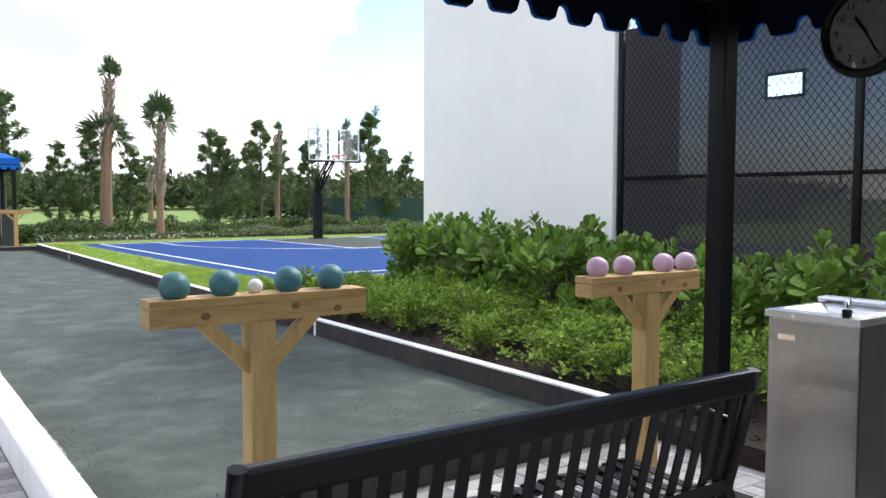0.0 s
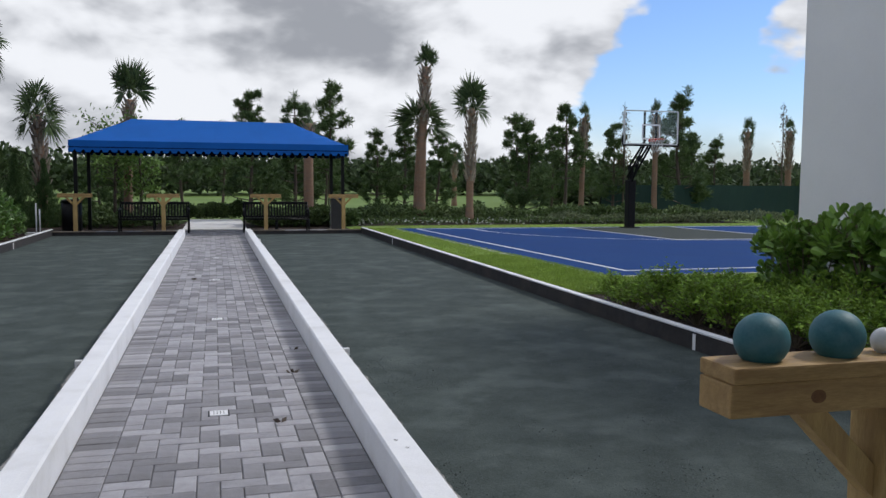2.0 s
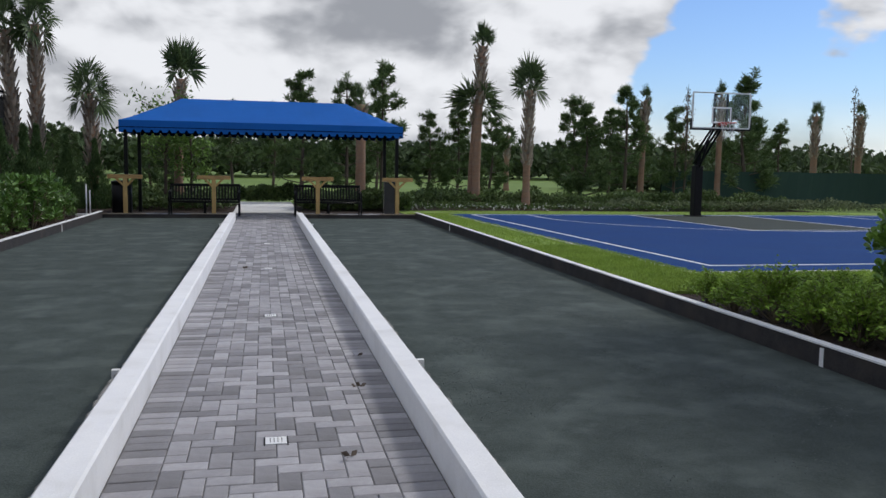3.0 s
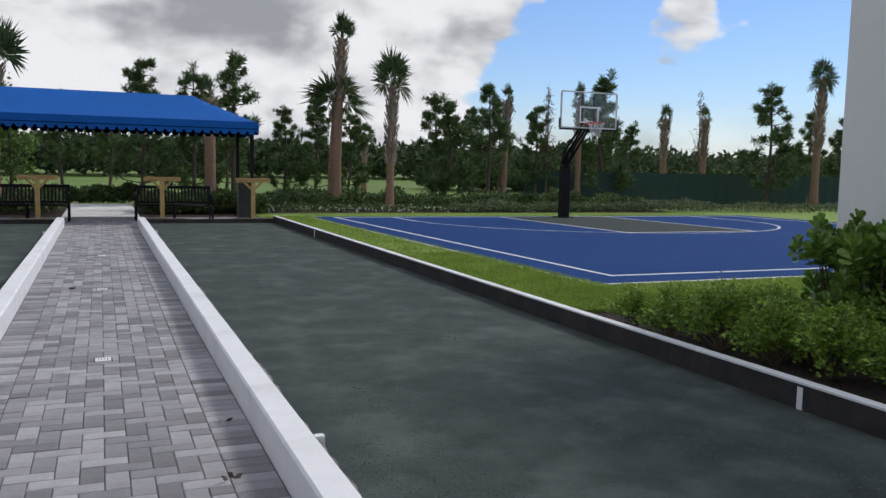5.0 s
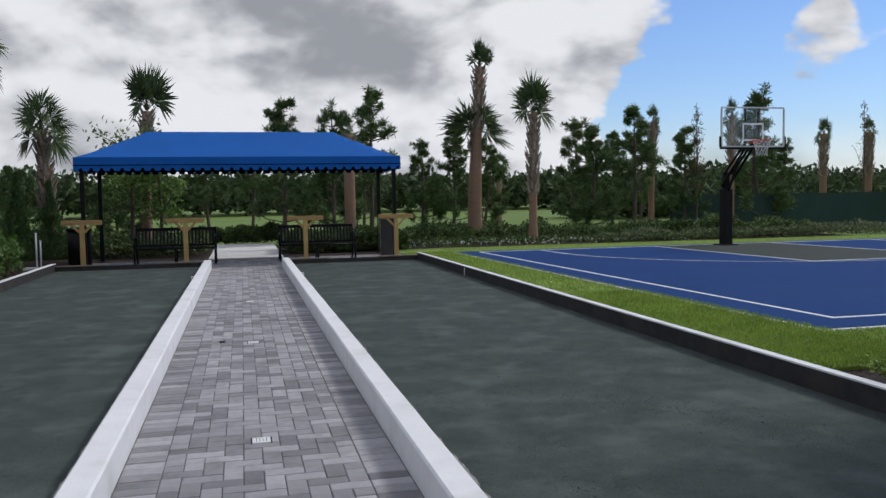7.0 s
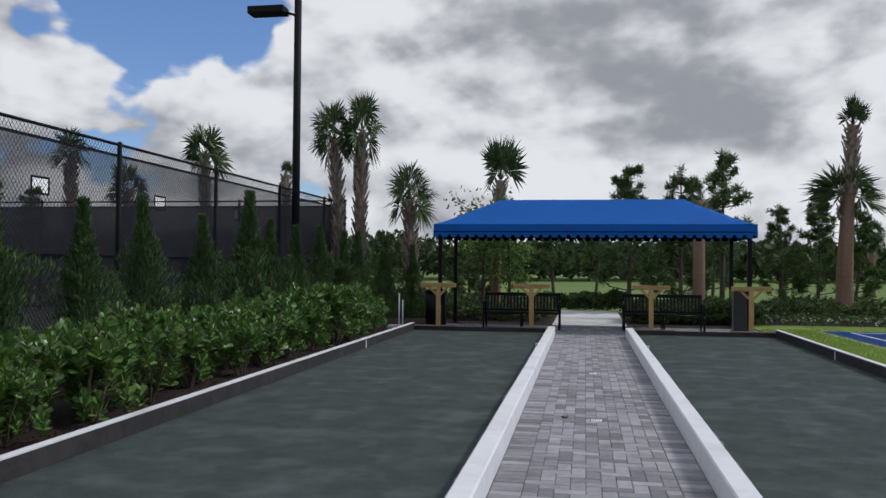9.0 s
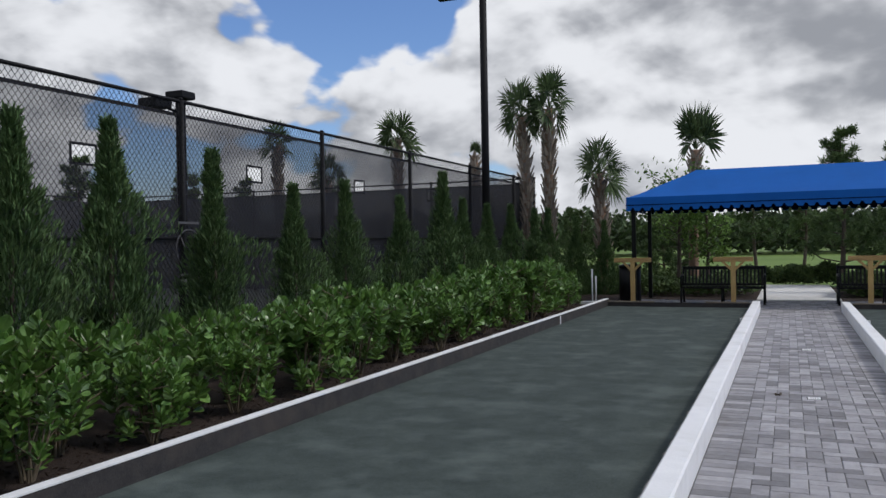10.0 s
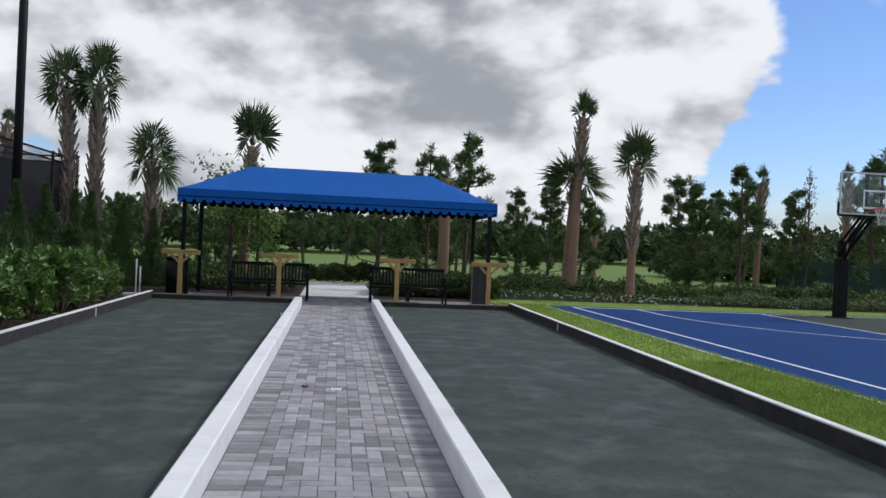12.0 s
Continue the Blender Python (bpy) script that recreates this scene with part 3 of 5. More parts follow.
def tennis_fence(name, x, posts, top, y_a, y_b, holes, inward, label, mesh=True, screen=None, turn=0, y=0):
    f = thing(name, label, "fence", "", (x, y, 0))
    f.rotation_euler = (0, 0, radians(turn))
    for py in posts:
        p = part("post", tube([(0, py, -0.1), (0, py, top + 0.02)], 0.038, 10), M_BLACKMATT, f)
        part("post_cap", tube([(0, py, top + 0.022), (0, py, top + 0.05)], [0.044, 0.02], 10), M_BLACKMATT, p)
    part("top_rail", tube([(0, y_a, top), (0, y_b, top)], 0.024, 8), M_BLACKMATT, f)
    part("mid_rail", tube([(0, y_a, top * 0.485), (0, y_b, top * 0.485)], 0.02, 8), M_BLACKMATT, f)
    part("bottom_rail", tube([(0, y_a, 0.07), (0, y_b, 0.07)], 0.02, 8), M_BLACKMATT, f)
    if mesh:
        v, q = chain_link(y_a, y_b, 0.05, top)
        v = [(a + inward * 0.03, b, c) for a, b, c in v]
        tagged(raw("chain_link", v, q, M_BLACKMATT, f, "black coated chain-link mesh"), kind="stuff")
    v, q = screen_sheet(y_a, y_b, 0.05, top - 0.15, holes, -inward * 0.03)
    s = raw("windscreen", v, q, screen or M_SCREEN, f, "black see-through windscreen")
    part("screen_hem", box(-inward * 0.036 - 0.003, -inward * 0.036 + 0.003, y_a, y_b, top - 0.19, top - 0.145), M_SCREEN_SOLID, s, "black sewn hem")
    for hy, z, w, h in holes:
        e = -inward * 0.033
        for a, b, c, d in ((hy - w / 2 - 0.03, hy + w / 2 + 0.03, z + h / 2, z + h / 2 + 0.03), (hy - w / 2 - 0.03, hy + w / 2 + 0.03, z - h / 2 - 0.03, z - h / 2),
                           (hy - w / 2 - 0.03, hy - w / 2, z - h / 2 + 0.001, z + h / 2 - 0.001), (hy + w / 2, hy + w / 2 + 0.03, z - h / 2 + 0.001, z + h / 2 - 0.001)):
            part("opening_border", box(e - 0.004, e + 0.004, a, b, c, d), M_SCREEN_SOLID, s, "black sewn border of a wind opening")
    return f


tennis_fence("tennis_fence", -7.3, [4.24 + 3.44 * i for i in range(8)], 3.37, 1.0, 30.4,
             [(y, 2.56, 0.33, 0.19) for y in (6.5, 9.75, 13.0, 16.15, 19.33, 22.55, 25.8)], 1, "tall black chain-link tennis fence with windscreen")
tennis_fence("tennis_fence", 7.12, [-2.6, 0.7, 4.19, 6.9], 3.46, -2.6, 6.9, [(1.7, 2.5, 0.35, 0.19), (4.92, 2.5, 0.35, 0.19)], -1, "tall black chain-link tennis fence with dense windscreen", screen=M_SCREEN_DENSE)
tennis_fence("tennis_fence", -24.3, [-10 + 3.4 * i for i in range(13)], 3.46, -10, 30.4, [], 1, "black fence on the far side of the tennis court", mesh=False, screen=M_SCREEN_DENSE)
tennis_fence("tennis_fence", -7.34, [3.4 * i for i in range(6)], 3.46, 0.05, 16.9, [], 1, "black fence across the end of the tennis court", mesh=False, screen=M_SCREEN_DENSE, turn=90, y=30.44)
part_screen = raw("windscreen_fold", *screen_sheet(6.15, 6.86, 0.05, 3.3, [], 7.2), M_SCREEN_SOLID)
tagged(part_screen, "dense black windscreen fold beside the pale wall", "windscreen", "", "structure")

# ---- things under the canopies ----


def canopy(at, label):
    """Hip-roofed canvas canopy on square posts; the origin is the middle of its floor."""
    c = thing("shade_canopy", label, "canopy", "canopies at the court ends", at)
    hx, hy, ze, zr, rx = 3.69, 1.36, 2.51, 3.19, 2.25
    # roof sheet, slightly sagging between the rafters
    nx, ny = 24, 6
    bm = bmesh.new()

    def roof_z(x, y):
        a = min((hx - abs(x)) / (hx - rx), (hy - abs(y)) / hy, 1.0)
        z = ze + (zr - ze) * a
        return z - 0.025 * math.sin(math.pi * a) * (1 - 0.5 * abs(math.sin(x * 2.6)))

    xs = sorted({-hx, -rx, rx, hx, *(-hx + 2 * hx * i / nx for i in range(nx + 1))})
    ys = [-hy + 2 * hy * j / (2 * ny) for j in range(2 * ny + 1)]
    grid = [[bm.verts.new((x, y, roof_z(x, y))) for x in xs] for y in ys]
    for j in range(len(ys) - 1):
        for i in range(len(xs) - 1):
            bm.faces.new((grid[j][i], grid[j][i + 1], grid[j + 1][i + 1], grid[j + 1][i]))
    roof = part("roof", bm, M_CANVAS, c, "bright blue canvas hip roof")

    # added roof copy just below; its dark colour stands for the underside's shade
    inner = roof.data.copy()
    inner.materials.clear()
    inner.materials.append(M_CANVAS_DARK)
    shade_layer = new("shade_layer", inner)
    shade_layer.parent, shade_layer.location = roof, (0, 0, -0.012)
    tagged(shade_layer, "canvas underside, its shade painted dark navy")

    # scalloped valance on four sides
    def scallop(length):
        n = max(1, round(length / 0.215))
        pts, w = [], length / n
        for i in range(n):
            for f, d in ((0.0, 0.0), (0.42, 0.0), (0.5, 0.01), (0.56, 0.045), (0.62, 0.064), (0.7, 0.07), (0.8, 0.066), (0.86, 0.05), (0.92, 0.012)):
                pts.append((i * w + f * w, d))
        pts.append((length, 0.0))
        return pts

    for k, (sx, sy, length) in enumerate(((1, 0, 2 * hx), (0, 1, 2 * hy), (-1, 0, 2 * hx), (0, -1, 2 * hy))):
        bm = bmesh.new()
        corner = ((-hx, -hy), (hx, -hy), (hx, hy), (-hx, hy))[k]
        prev = None
        for u, d in scallop(length):
            wob = 0.012 * math.sin(u * 9.0)
            px, py = corner[0] + sx * u, corner[1] + sy * u
            ox, oy = sy, -sx
            lo = bm.verts.new((px + ox * (0.012 + wob * 0.6), py + oy * (0.012 + wob * 0.6), ze - 0.31 + d))
            mid = bm.verts.new((px + ox * (0.008 + wob * 0.3), py + oy * (0.008 + wob * 0.3), ze - 0.17))
            hi = bm.verts.new((px + ox * 0.004, py + oy * 0.004, ze + 0.003))
            if prev:
                bm.faces.new((prev[0], lo, mid, prev[1]))
                bm.faces.new((prev[1], mid, hi, prev[2]))
            prev = (lo, mid, hi)
        v = part("valance", bm, M_CANVAS, c, "blue scalloped canvas valance")
        # added dark copy behind the cloth paints the shade of its backlit side
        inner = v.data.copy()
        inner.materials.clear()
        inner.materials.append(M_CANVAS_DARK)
        shade_layer = new("shade_layer", inner)
        shade_layer.parent, shade_layer.location = v, (-sy * 0.02, sx * 0.02, 0.004)
        tagged(shade_layer, "back of the valance, its backlit shade painted dark navy")
        a, b = corner, (corner[0] + sx * length, corner[1] + sy * length)
        x0, x1 = sorted((a[0], b[0]))
        y0, y1 = sorted((a[1], b[1]))
        ox, oy = sy * 0.016, -sx * 0.016
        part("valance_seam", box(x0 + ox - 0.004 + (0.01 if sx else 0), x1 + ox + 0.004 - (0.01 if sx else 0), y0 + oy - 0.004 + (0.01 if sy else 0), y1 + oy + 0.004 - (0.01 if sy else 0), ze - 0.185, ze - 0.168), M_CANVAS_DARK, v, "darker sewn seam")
    for x in (-3.55, 3.55):
        for y in (-1.2, 1.2):
            p = part("post", box(x - 0.047, x + 0.047, y - 0.047, y + 0.047, 0.0, ze - 0.02, 0.008), M_BLACK, c, "black square steel post")
            part("foot_plate", box(x - 0.13, x + 0.13, y - 0.13, y + 0.13, 0.0, 0.012), M_BLACK, p)
    for y in (-1.2, 1.2):
        part("eave_beam", box(-3.478, 3.478, y - 0.05, y + 0.05, ze - 0.14, ze - 0.03), M_BLACK, c)
    for x in (-3.55, 3.55):
        part("eave_beam", box(x - 0.05, x + 0.05, -1.128, 1.128, ze - 0.14, ze - 0.03), M_BLACK, c)
    part("ridge_beam", box(-rx, rx, -0.03, 0.03, zr - 0.1, zr - 0.03), M_BLACK, c)
    for x in (-2.2, -1.1, 0, 1.1, 2.2):
        for s in (-1, 1):
            part("rafter", tube([(x, s * 1.2, ze - 0.02), (x, s * 0.03, zr - 0.07)], 0.022, 6), M_BLACK, c)
    return c


NEAR_Y, FAR_Y = 1.69, 26.97
canopy((-0.045, NEAR_Y, 0), "blue canvas hip-roofed canopy on black posts over benches")
canopy((0, FAR_Y, 0), "blue canvas canopy on black posts at the path's end")


def park_bench(at, turn):
    """Strap-steel bench, its sitter facing +y."""
    b = thing("park_bench", "black coated steel slat bench with curved backrest", "bench", "benches under the canopies", at)
    b.rotation_euler = (0, 0, radians(turn))
    L = 0.91
    # profile of a slat: backrest and seat in one bent strap
    lean = [(-0.13, 0.86), (-0.115, 0.8), (-0.075, 0.62), (-0.045, 0.5), (-0.03, 0.45)]
    sit = [(-0.02, 0.425), (0.03, 0.41), (0.2, 0.42), (0.36, 0.435), (0.41, 0.425), (0.425, 0.39)]

    def strap(name, prof, x, w=0.04, t=0.006):
        verts, faces = [], []
        for y, z in prof:
            verts += [(x - w / 2, y - t / 2, z - t / 2), (x + w / 2, y - t / 2, z - t / 2), (x + w / 2, y + t / 2, z + t / 2), (x - w / 2, y + t / 2, z + t / 2)]
        for i in range(len(prof) - 1):
            for k in range(4):
                faces.append((4 * i + k, 4 * i + (k + 1) % 4, 4 * i + 4 + (k + 1) % 4, 4 * i + 4 + k))
        raw(name, verts, faces, M_BLACK, b)

    n = 22
    for i in range(n):
        x = -L + 0.05 + (2 * L - 0.1) * i / (n - 1)
        strap("back_slat", lean[1:], x)
        strap("seat_slat", sit, x)
    part("top_rail", box(-L, L, -0.15, -0.1, 0.79, 0.87, 0.012), M_BLACK, b, "black flat top rail")
    part("lower_back_rail", box(-L, L, -0.05, -0.02, 0.42, 0.47, 0.006), M_BLACK, b)
    part("front_rail", tube([(-L, 0.42, 0.385), (L, 0.42, 0.385)], 0.022, 8), M_BLACK, b)
    for x in (-L - 0.005, 0.0, L + 0.005):
        if x:
            part("end_frame", tube([(x, -0.2, 0.0), (x, -0.09, 0.3), (x, -0.03, 0.43), (x, -0.08, 0.62), (x, -0.135, 0.87)], [0.026, 0.026, 0.028, 0.026, 0.024], 8), M_BLACK, b)
            part("arm_rest", tube([(x, -0.09, 0.66), (x, 0.05, 0.68), (x, 0.25, 0.67), (x, 0.37, 0.62), (x, 0.41, 0.5), (x, 0.41, 0.39)], 0.022, 8), M_BLACK, b, "black looped arm rest")
        part("leg", tube([(x, 0.44, 0.0), (x, 0.4, 0.2), (x, 0.36, 0.4)], 0.024, 8), M_BLACK, b)
        part("leg", tube([(x * 0.995, -0.19, 0.0), (x * 0.995, -0.06, 0.25), (x * 0.995, -0.02, 0.4)], 0.022, 8), M_BLACK, b)
        for y in (-0.19, 0.44):
            part("foot", box(x - 0.04, x + 0.04, y - 0.05, y + 0.05, 0.0, 0.012, 0.003), M_BLACK, b)
    return b


park_bench((1.707, 2.22, 0.0), 0)
park_bench((1.72, 26.66, 0), 180)
park_bench((-1.64, 26.66, 0), 180)


def ball_rack(at, half, post_dx, turn=0, label="new pale pine timber rack for bocce balls", thin=False):
    r = thing("ball_rack", label, "ball rack", "timber ball racks", at)
    r.rotation_euler = (0, 0, radians(turn))
    zb, zt = 1.01, 1.112
    part("post", box(post_dx - 0.05, post_dx + 0.05, -0.05, 0.05, -0.03, zb, 0.006), M_WOODV, r, "square pine post")
    beam = part("beam", box(-half, half, -0.056, 0.056, zb, zt - 0.034, 0.006), M_WOOD, r, "pine cross beam")
    part("top_board", box(-half + 0.002, half - 0.002, -0.062, 0.06, zt - 0.0335, zt, 0.006), M_WOOD, beam, "pine top board with shallow cups")
    for s, x, z in ((-1, -half + 0.2, 0.035), (1, half * 0.28, 0.05), (-1, half * 0.7, 0.028)):
        bm = bmesh.new()
        bmesh.ops.create_uvsphere(bm, u_segments=10, v_segments=6, radius=0.016)
        bmesh.ops.transform(bm, matrix=Matrix.Translation((x, -0.0555, zb + z)) @ Matrix.Diagonal((1.2, 0.15, 0.9, 1)), verts=bm.verts)
        part("knot", bm, M_KNOT, beam, "dark wood knot")
    for s in (-1, 1):
        bm = bmesh.new()
        vs = [bm.verts.new(p) for p in ((post_dx + s * 0.05, -0.025, zb - 0.2), (post_dx + s * 0.05, -0.025, zb - 0.13), (post_dx + s * 0.18, -0.025, zb), (post_dx + s * 0.25, -0.025, zb))]
        f = bm.faces.new(vs)
        g = bmesh.ops.extrude_face_region(bm, geom=[f])
        bmesh.ops.translate(bm, vec=(0, 0.05, 0), verts=[v for v in g["geom"] if isinstance(v, bmesh.types.BMVert)])
        bmesh.ops.recalc_face_normals(bm, faces=bm.faces)
        part("brace", bm, M_WOODV, r, "angled pine brace")
    return r


ball_rack((1.379, 3.37, -0.02), 0.43, -0.008, label="new pale pine rack holding four teal balls")
ball_rack((3.44, 3.32, -0.045), 0.41, 0.05, label="new pale pine rack holding four pink balls")
for x in (-3.53, -1.34, 1.36, 3.52):
    ball_rack((x, 25.42, 0), 0.42, 0.0, 180)


def bocce_ball(name, at, r, mat_, label, group):
    bm = bmesh.new()
    bmesh.ops.create_icosphere(bm, subdivisions=4, radius=r)
    for f in bm.faces:
        f.smooth = True
    ob = part(name, bm, mat_)
    ob.location = at
    ob.rotation_euler = (at[0] * 7, at[0] * 3, at[1])
    tagged(ob, label, "bocce ball", group)


for x in (1.057, 1.24, 1.497, 1.68):
    bocce_ball("bocce_ball", (x, 3.375, 1.092 + 0.04), 0.055, M_BALL_TEAL, "scuffed teal bocce ball resting on a timber rack", "teal balls on the rack")
bocce_ball("jack_ball", (1.362, 3.375, 1.092 + 0.024), 0.029, M_BALL_WHITE, "small white jack ball on a timber rack", "")
for x in (3.133, 3.323, 3.623, 3.8):
    bocce_ball("bocce_ball", (x, 3.325, 1.067 + 0.04), 0.055, M_BALL_PINK, "scuffed pale pink bocce ball on a timber rack", "pink balls on the rack")


def water_cooler(at, turn=0):
    """Upright stainless drinking cooler, its front towards -x."""
    w = thing("water_cooler", "upright stainless steel drinking water cooler", "water cooler", "water coolers", at)
    w.rotation_euler = (0, 0, radians(turn))
    hx, hy, h = 0.2, 0.185, 0.98
    part("body", box(-hx + 0.014, hx, -hy + 0.004, hy - 0.004, 0.05, h, 0.008), M_STEEL_DARK, w, "dark grey coated side panels")
    part("plinth", box(-hx + 0.03, hx - 0.02, -hy + 0.02, hy - 0.02, 0, 0.055), M_BLACKMATT, w)
    front = part("front_panel", box(-hx, -hx + 0.013, -hy, hy, 0.06, h, 0.005), M_STEEL, w, "brushed stainless front panel")
    part("maker_plate", box(-hx - 0.003, -hx - 0.0005, hy - 0.12, hy - 0.045, h - 0.085, h - 0.062), M_CHROME, front, "small blank metal plate")
    part("corner_strip", box(-hx - 0.003, -hx + 0.018, -hy - 0.004, -hy + 0.003, 0.06, h, 0.002), M_STEEL, w, "steel corner strip")
    bm = bmesh.new()
    o = [(-hx - 0.012, -hy - 0.01), (hx + 0.004, -hy - 0.01), (hx + 0.004, hy + 0.01), (-hx - 0.012, hy + 0.01)]
    i1 = [(-hx + 0.03, -hy + 0.04), (hx - 0.07, -hy + 0.04), (hx - 0.07, hy - 0.04), (-hx + 0.03, hy - 0.04)]
    i2 = [(-hx + 0.08, -hy + 0.09), (hx - 0.12, -hy + 0.09), (hx - 0.12, hy - 0.09), (-hx + 0.08, hy - 0.09)]
    rings = [[bm.verts.new((x, y, z)) for x, y in ring] for ring, z in ((o, h + 0.002), (o, h + 0.03), (i1, h + 0.036), (i2, h + 0.008))]
    for a, b in zip(rings, rings[1:]):
        for k in range(4):
            bm.faces.new((a[k], a[(k + 1) % 4], b[(k + 1) % 4], b[k]))
    bm.faces.new(rings[-1])
    bm.faces.new(rings[0][::-1])
    bmesh.ops.recalc_face_normals(bm, faces=bm.faces)
    top = part("basin_top", bm, M_STEEL_BRIGHT, w, "bright pressed steel basin top")
    part("back_ledge", box(hx - 0.075, hx - 0.005, -hy + 0.01, hy - 0.01, h + 0.037, h + 0.062, 0.01), M_STEEL_BRIGHT, top)
    tap = part("bubbler", tube([(-hx + 0.05, -hy + 0.07, h + 0.034), (-hx + 0.05, -hy + 0.07, h + 0.07), (-hx + 0.075, -hy + 0.085, h + 0.085), (-hx + 0.1, -hy + 0.1, h + 0.078)], 0.011, 8), M_CHROME, w, "chrome bubbler tap")
    part("tap_collar", tube([(-hx + 0.05, -hy + 0.07, h + 0.034), (-hx + 0.05, -hy + 0.07, h + 0.046)], 0.02, 10), M_CHROME, tap)
    part("push_button", box(-hx + 0.01, -hx + 0.035, -hy + 0.045, -hy + 0.075, h + 0.035, h + 0.06, 0.004), M_BLACKMATT, w)


M_STEEL_BRIGHT = material("bright_steel", (0.6, 0.6, 0.6), (0.72, 0.72, 0.72), 5, 60, 0.25, 0.03, metal=0.9)
water_cooler((3.325, 2.18, 0))
water_cooler((3.46, 26.4, 0))


def wall_clock(at):
    """Round clock hung on the valance, its dial towards -x."""
    c = thing("clock", "round black-rimmed outdoor clock with grey dial", "clock", "", at)
    bm = bmesh.new()
    prof = [(0.0, 0.19), (-0.03, 0.195), (-0.055, 0.18), (-0.055, 0.163), (-0.035, 0.158), (0.0, 0.15)]
    n = 40
    rings = [[bm.verts.new((x, r * math.cos(2 * math.pi * k / n), r * math.sin(2 * math.pi * k / n))) for k in range(n)] for x, r in prof]
    for a, b in zip(rings, rings[1:] + rings[:1]):
        for k in range(n):
            f = bm.faces.new((a[k], a[(k + 1) % n], b[(k + 1) % n], b[k]))
            f.smooth = True
    bmesh.ops.recalc_face_normals(bm, faces=bm.faces)
    part("rim", bm, M_BLACK, c, "black moulded rim")
    face = part("dial", tube([(-0.02, 0, 0), (-0.024, 0, 0)], 0.162, 40), M_CLOCKFACE, c, "plain grey dial")
    for k in range(12):
        a = radians(30 * (k + 1))
        cu = bpy.data.curves.new("numeral", "FONT")
        cu.body, cu.size, cu.align_x, cu.align_y, cu.extrude = str(k + 1), 0.042, "CENTER", "CENTER", 0.0006
        cu.materials.append(M_BLACKMATT)
        t = new("numeral", cu)
        t.parent = face
        t.matrix_local = Matrix.Translation((-0.0255, -0.125 * math.sin(a), 0.125 * math.cos(a))) @ Matrix(((0, 0, -1, 0), (-1, 0, 0, 0), (0, 1, 0, 0), (0, 0, 0, 1)))
    for ang, ln, w in ((-35, 0.075, 0.007), (150, 0.11, 0.0045)):
        bm = box(-0.0005, 0.0005, -w, w, -0.02, ln, 0.0, Matrix.Translation((-0.028, 0, 0)) @ Matrix.Rotation(radians(ang), 4, "X"))
        part("clock_hand", bm, M_BLACKMATT, face)
    g = part("glass", tube([(-0.044, 0, 0), (-0.046, 0, 0)], 0.157, 40), M_GLASS, c, "clear glass cover")
    g.visible_shadow = False


wall_clock((3.615, 2.26, 2.15))


def floor_drain(at):
    d = thing("floor_drain", "small square pale drain grate set in the pavers", "drain", "path drains", at)
    part("plate", box(-0.055, 0.055, -0.055, 0.055, 0.001, 0.007, 0.002), M_PVC, d)
    for i in range(4):
        x = -0.03 + 0.02 * i
        part("slot", box(x - 0.0018, x + 0.0018, -0.034, 0.034, 0.0072, 0.0085), M_BLACKMATT, d)
    for sx in (-1, 1):
        part("frame_bar", box(sx * 0.06 - 0.004, sx * 0.06 + 0.004, -0.064, 0.064, 0.0, 0.004), M_BLACKMATT, d)


for y in (7.21, 10.89, 14.55, 18.2):
    floor_drain((0.0, y, 0.0))


def standpipes():
    p = thing("standpipe", "pair of white plastic standpipes on a concrete pad", "pipe", "", (-4.42, 25.3, 0.05))
    part("pad", box(-0.28, 0.1, -0.14, 0.14, -0.02, 0.06, 0.01), M_CONCRETE, p)
    for x, h in ((-0.03, 0.78), (0.055, 0.62)):
        q = part("pipe", tube([(x, 0, 0.06), (x, 0, h)], 0.017, 10), M_PVC, p)
        part("cap", tube([(x, 0, h), (x, 0, h + 0.03)], 0.022, 10), M_PVC, q)


standpipes()


def waste_bin(at):
    b = thing("waste_bin", "dark steel waste bin under the canopy", "bin", "", at)
    part("body", tube([(0, 0, 0.02), (0, 0, 0.86)], 0.26, 20), M_BLACK, b)
    part("lid", tube([(0, 0, 0.86), (0, 0, 0.92), (0, 0, 0.95)], [0.28, 0.27, 0.16], 20), M_BLACK, b)


waste_bin((-3.75, 26.3, 0))


def light_mast(at):
    m = thing("floodlight_mast", "tall black court floodlight mast with box heads", "light mast", "", at)
    pole = part("pole", tube([(0, 0, 0), (0, 0, 8.6)], [0.1, 0.085], 12), M_BLACKMATT, m)
    part("base_cover", tube([(0, 0, 0), (0, 0, 0.25)], 0.16, 12), M_BLACKMATT, m)
    part("bracket", tube([(0, 0, 7.5), (-0.4, 0, 7.62)], 0.03, 8), M_BLACKMATT, m)
    part("lamp_head", box(-1.2, -0.3, -0.22, 0.22, 7.55, 7.73, 0.03), M_BLACKMATT, m, "black box floodlight head")
    return m


light_mast((-6.9, 24.9, -0.05))


def low_floodlight(at):
    m = thing("floodlight_mast", "black floodlight mast rising behind the tennis fence", "light mast", "", at)
    part("pole", tube([(0, 0, 0), (0, 0, 3.62)], [0.07, 0.065], 10), M_BLACKMATT, m)
    part("lamp_head", box(-0.14, 0.14, -0.62, -0.32, 3.4, 3.52, 0.02), M_BLACKMATT, m, "black box floodlight head")
    part("lamp_head", box(-0.14, 0.14, -0.13, 0.13, 3.58, 3.68, 0.02), M_BLACKMATT, m, "black box floodlight head")
    part("bracket", tube([(0, 0, 3.4), (0, -0.35, 3.46)], 0.02, 8), M_BLACKMATT, m)


low_floodlight((-7.44, 14.72, -0.15))


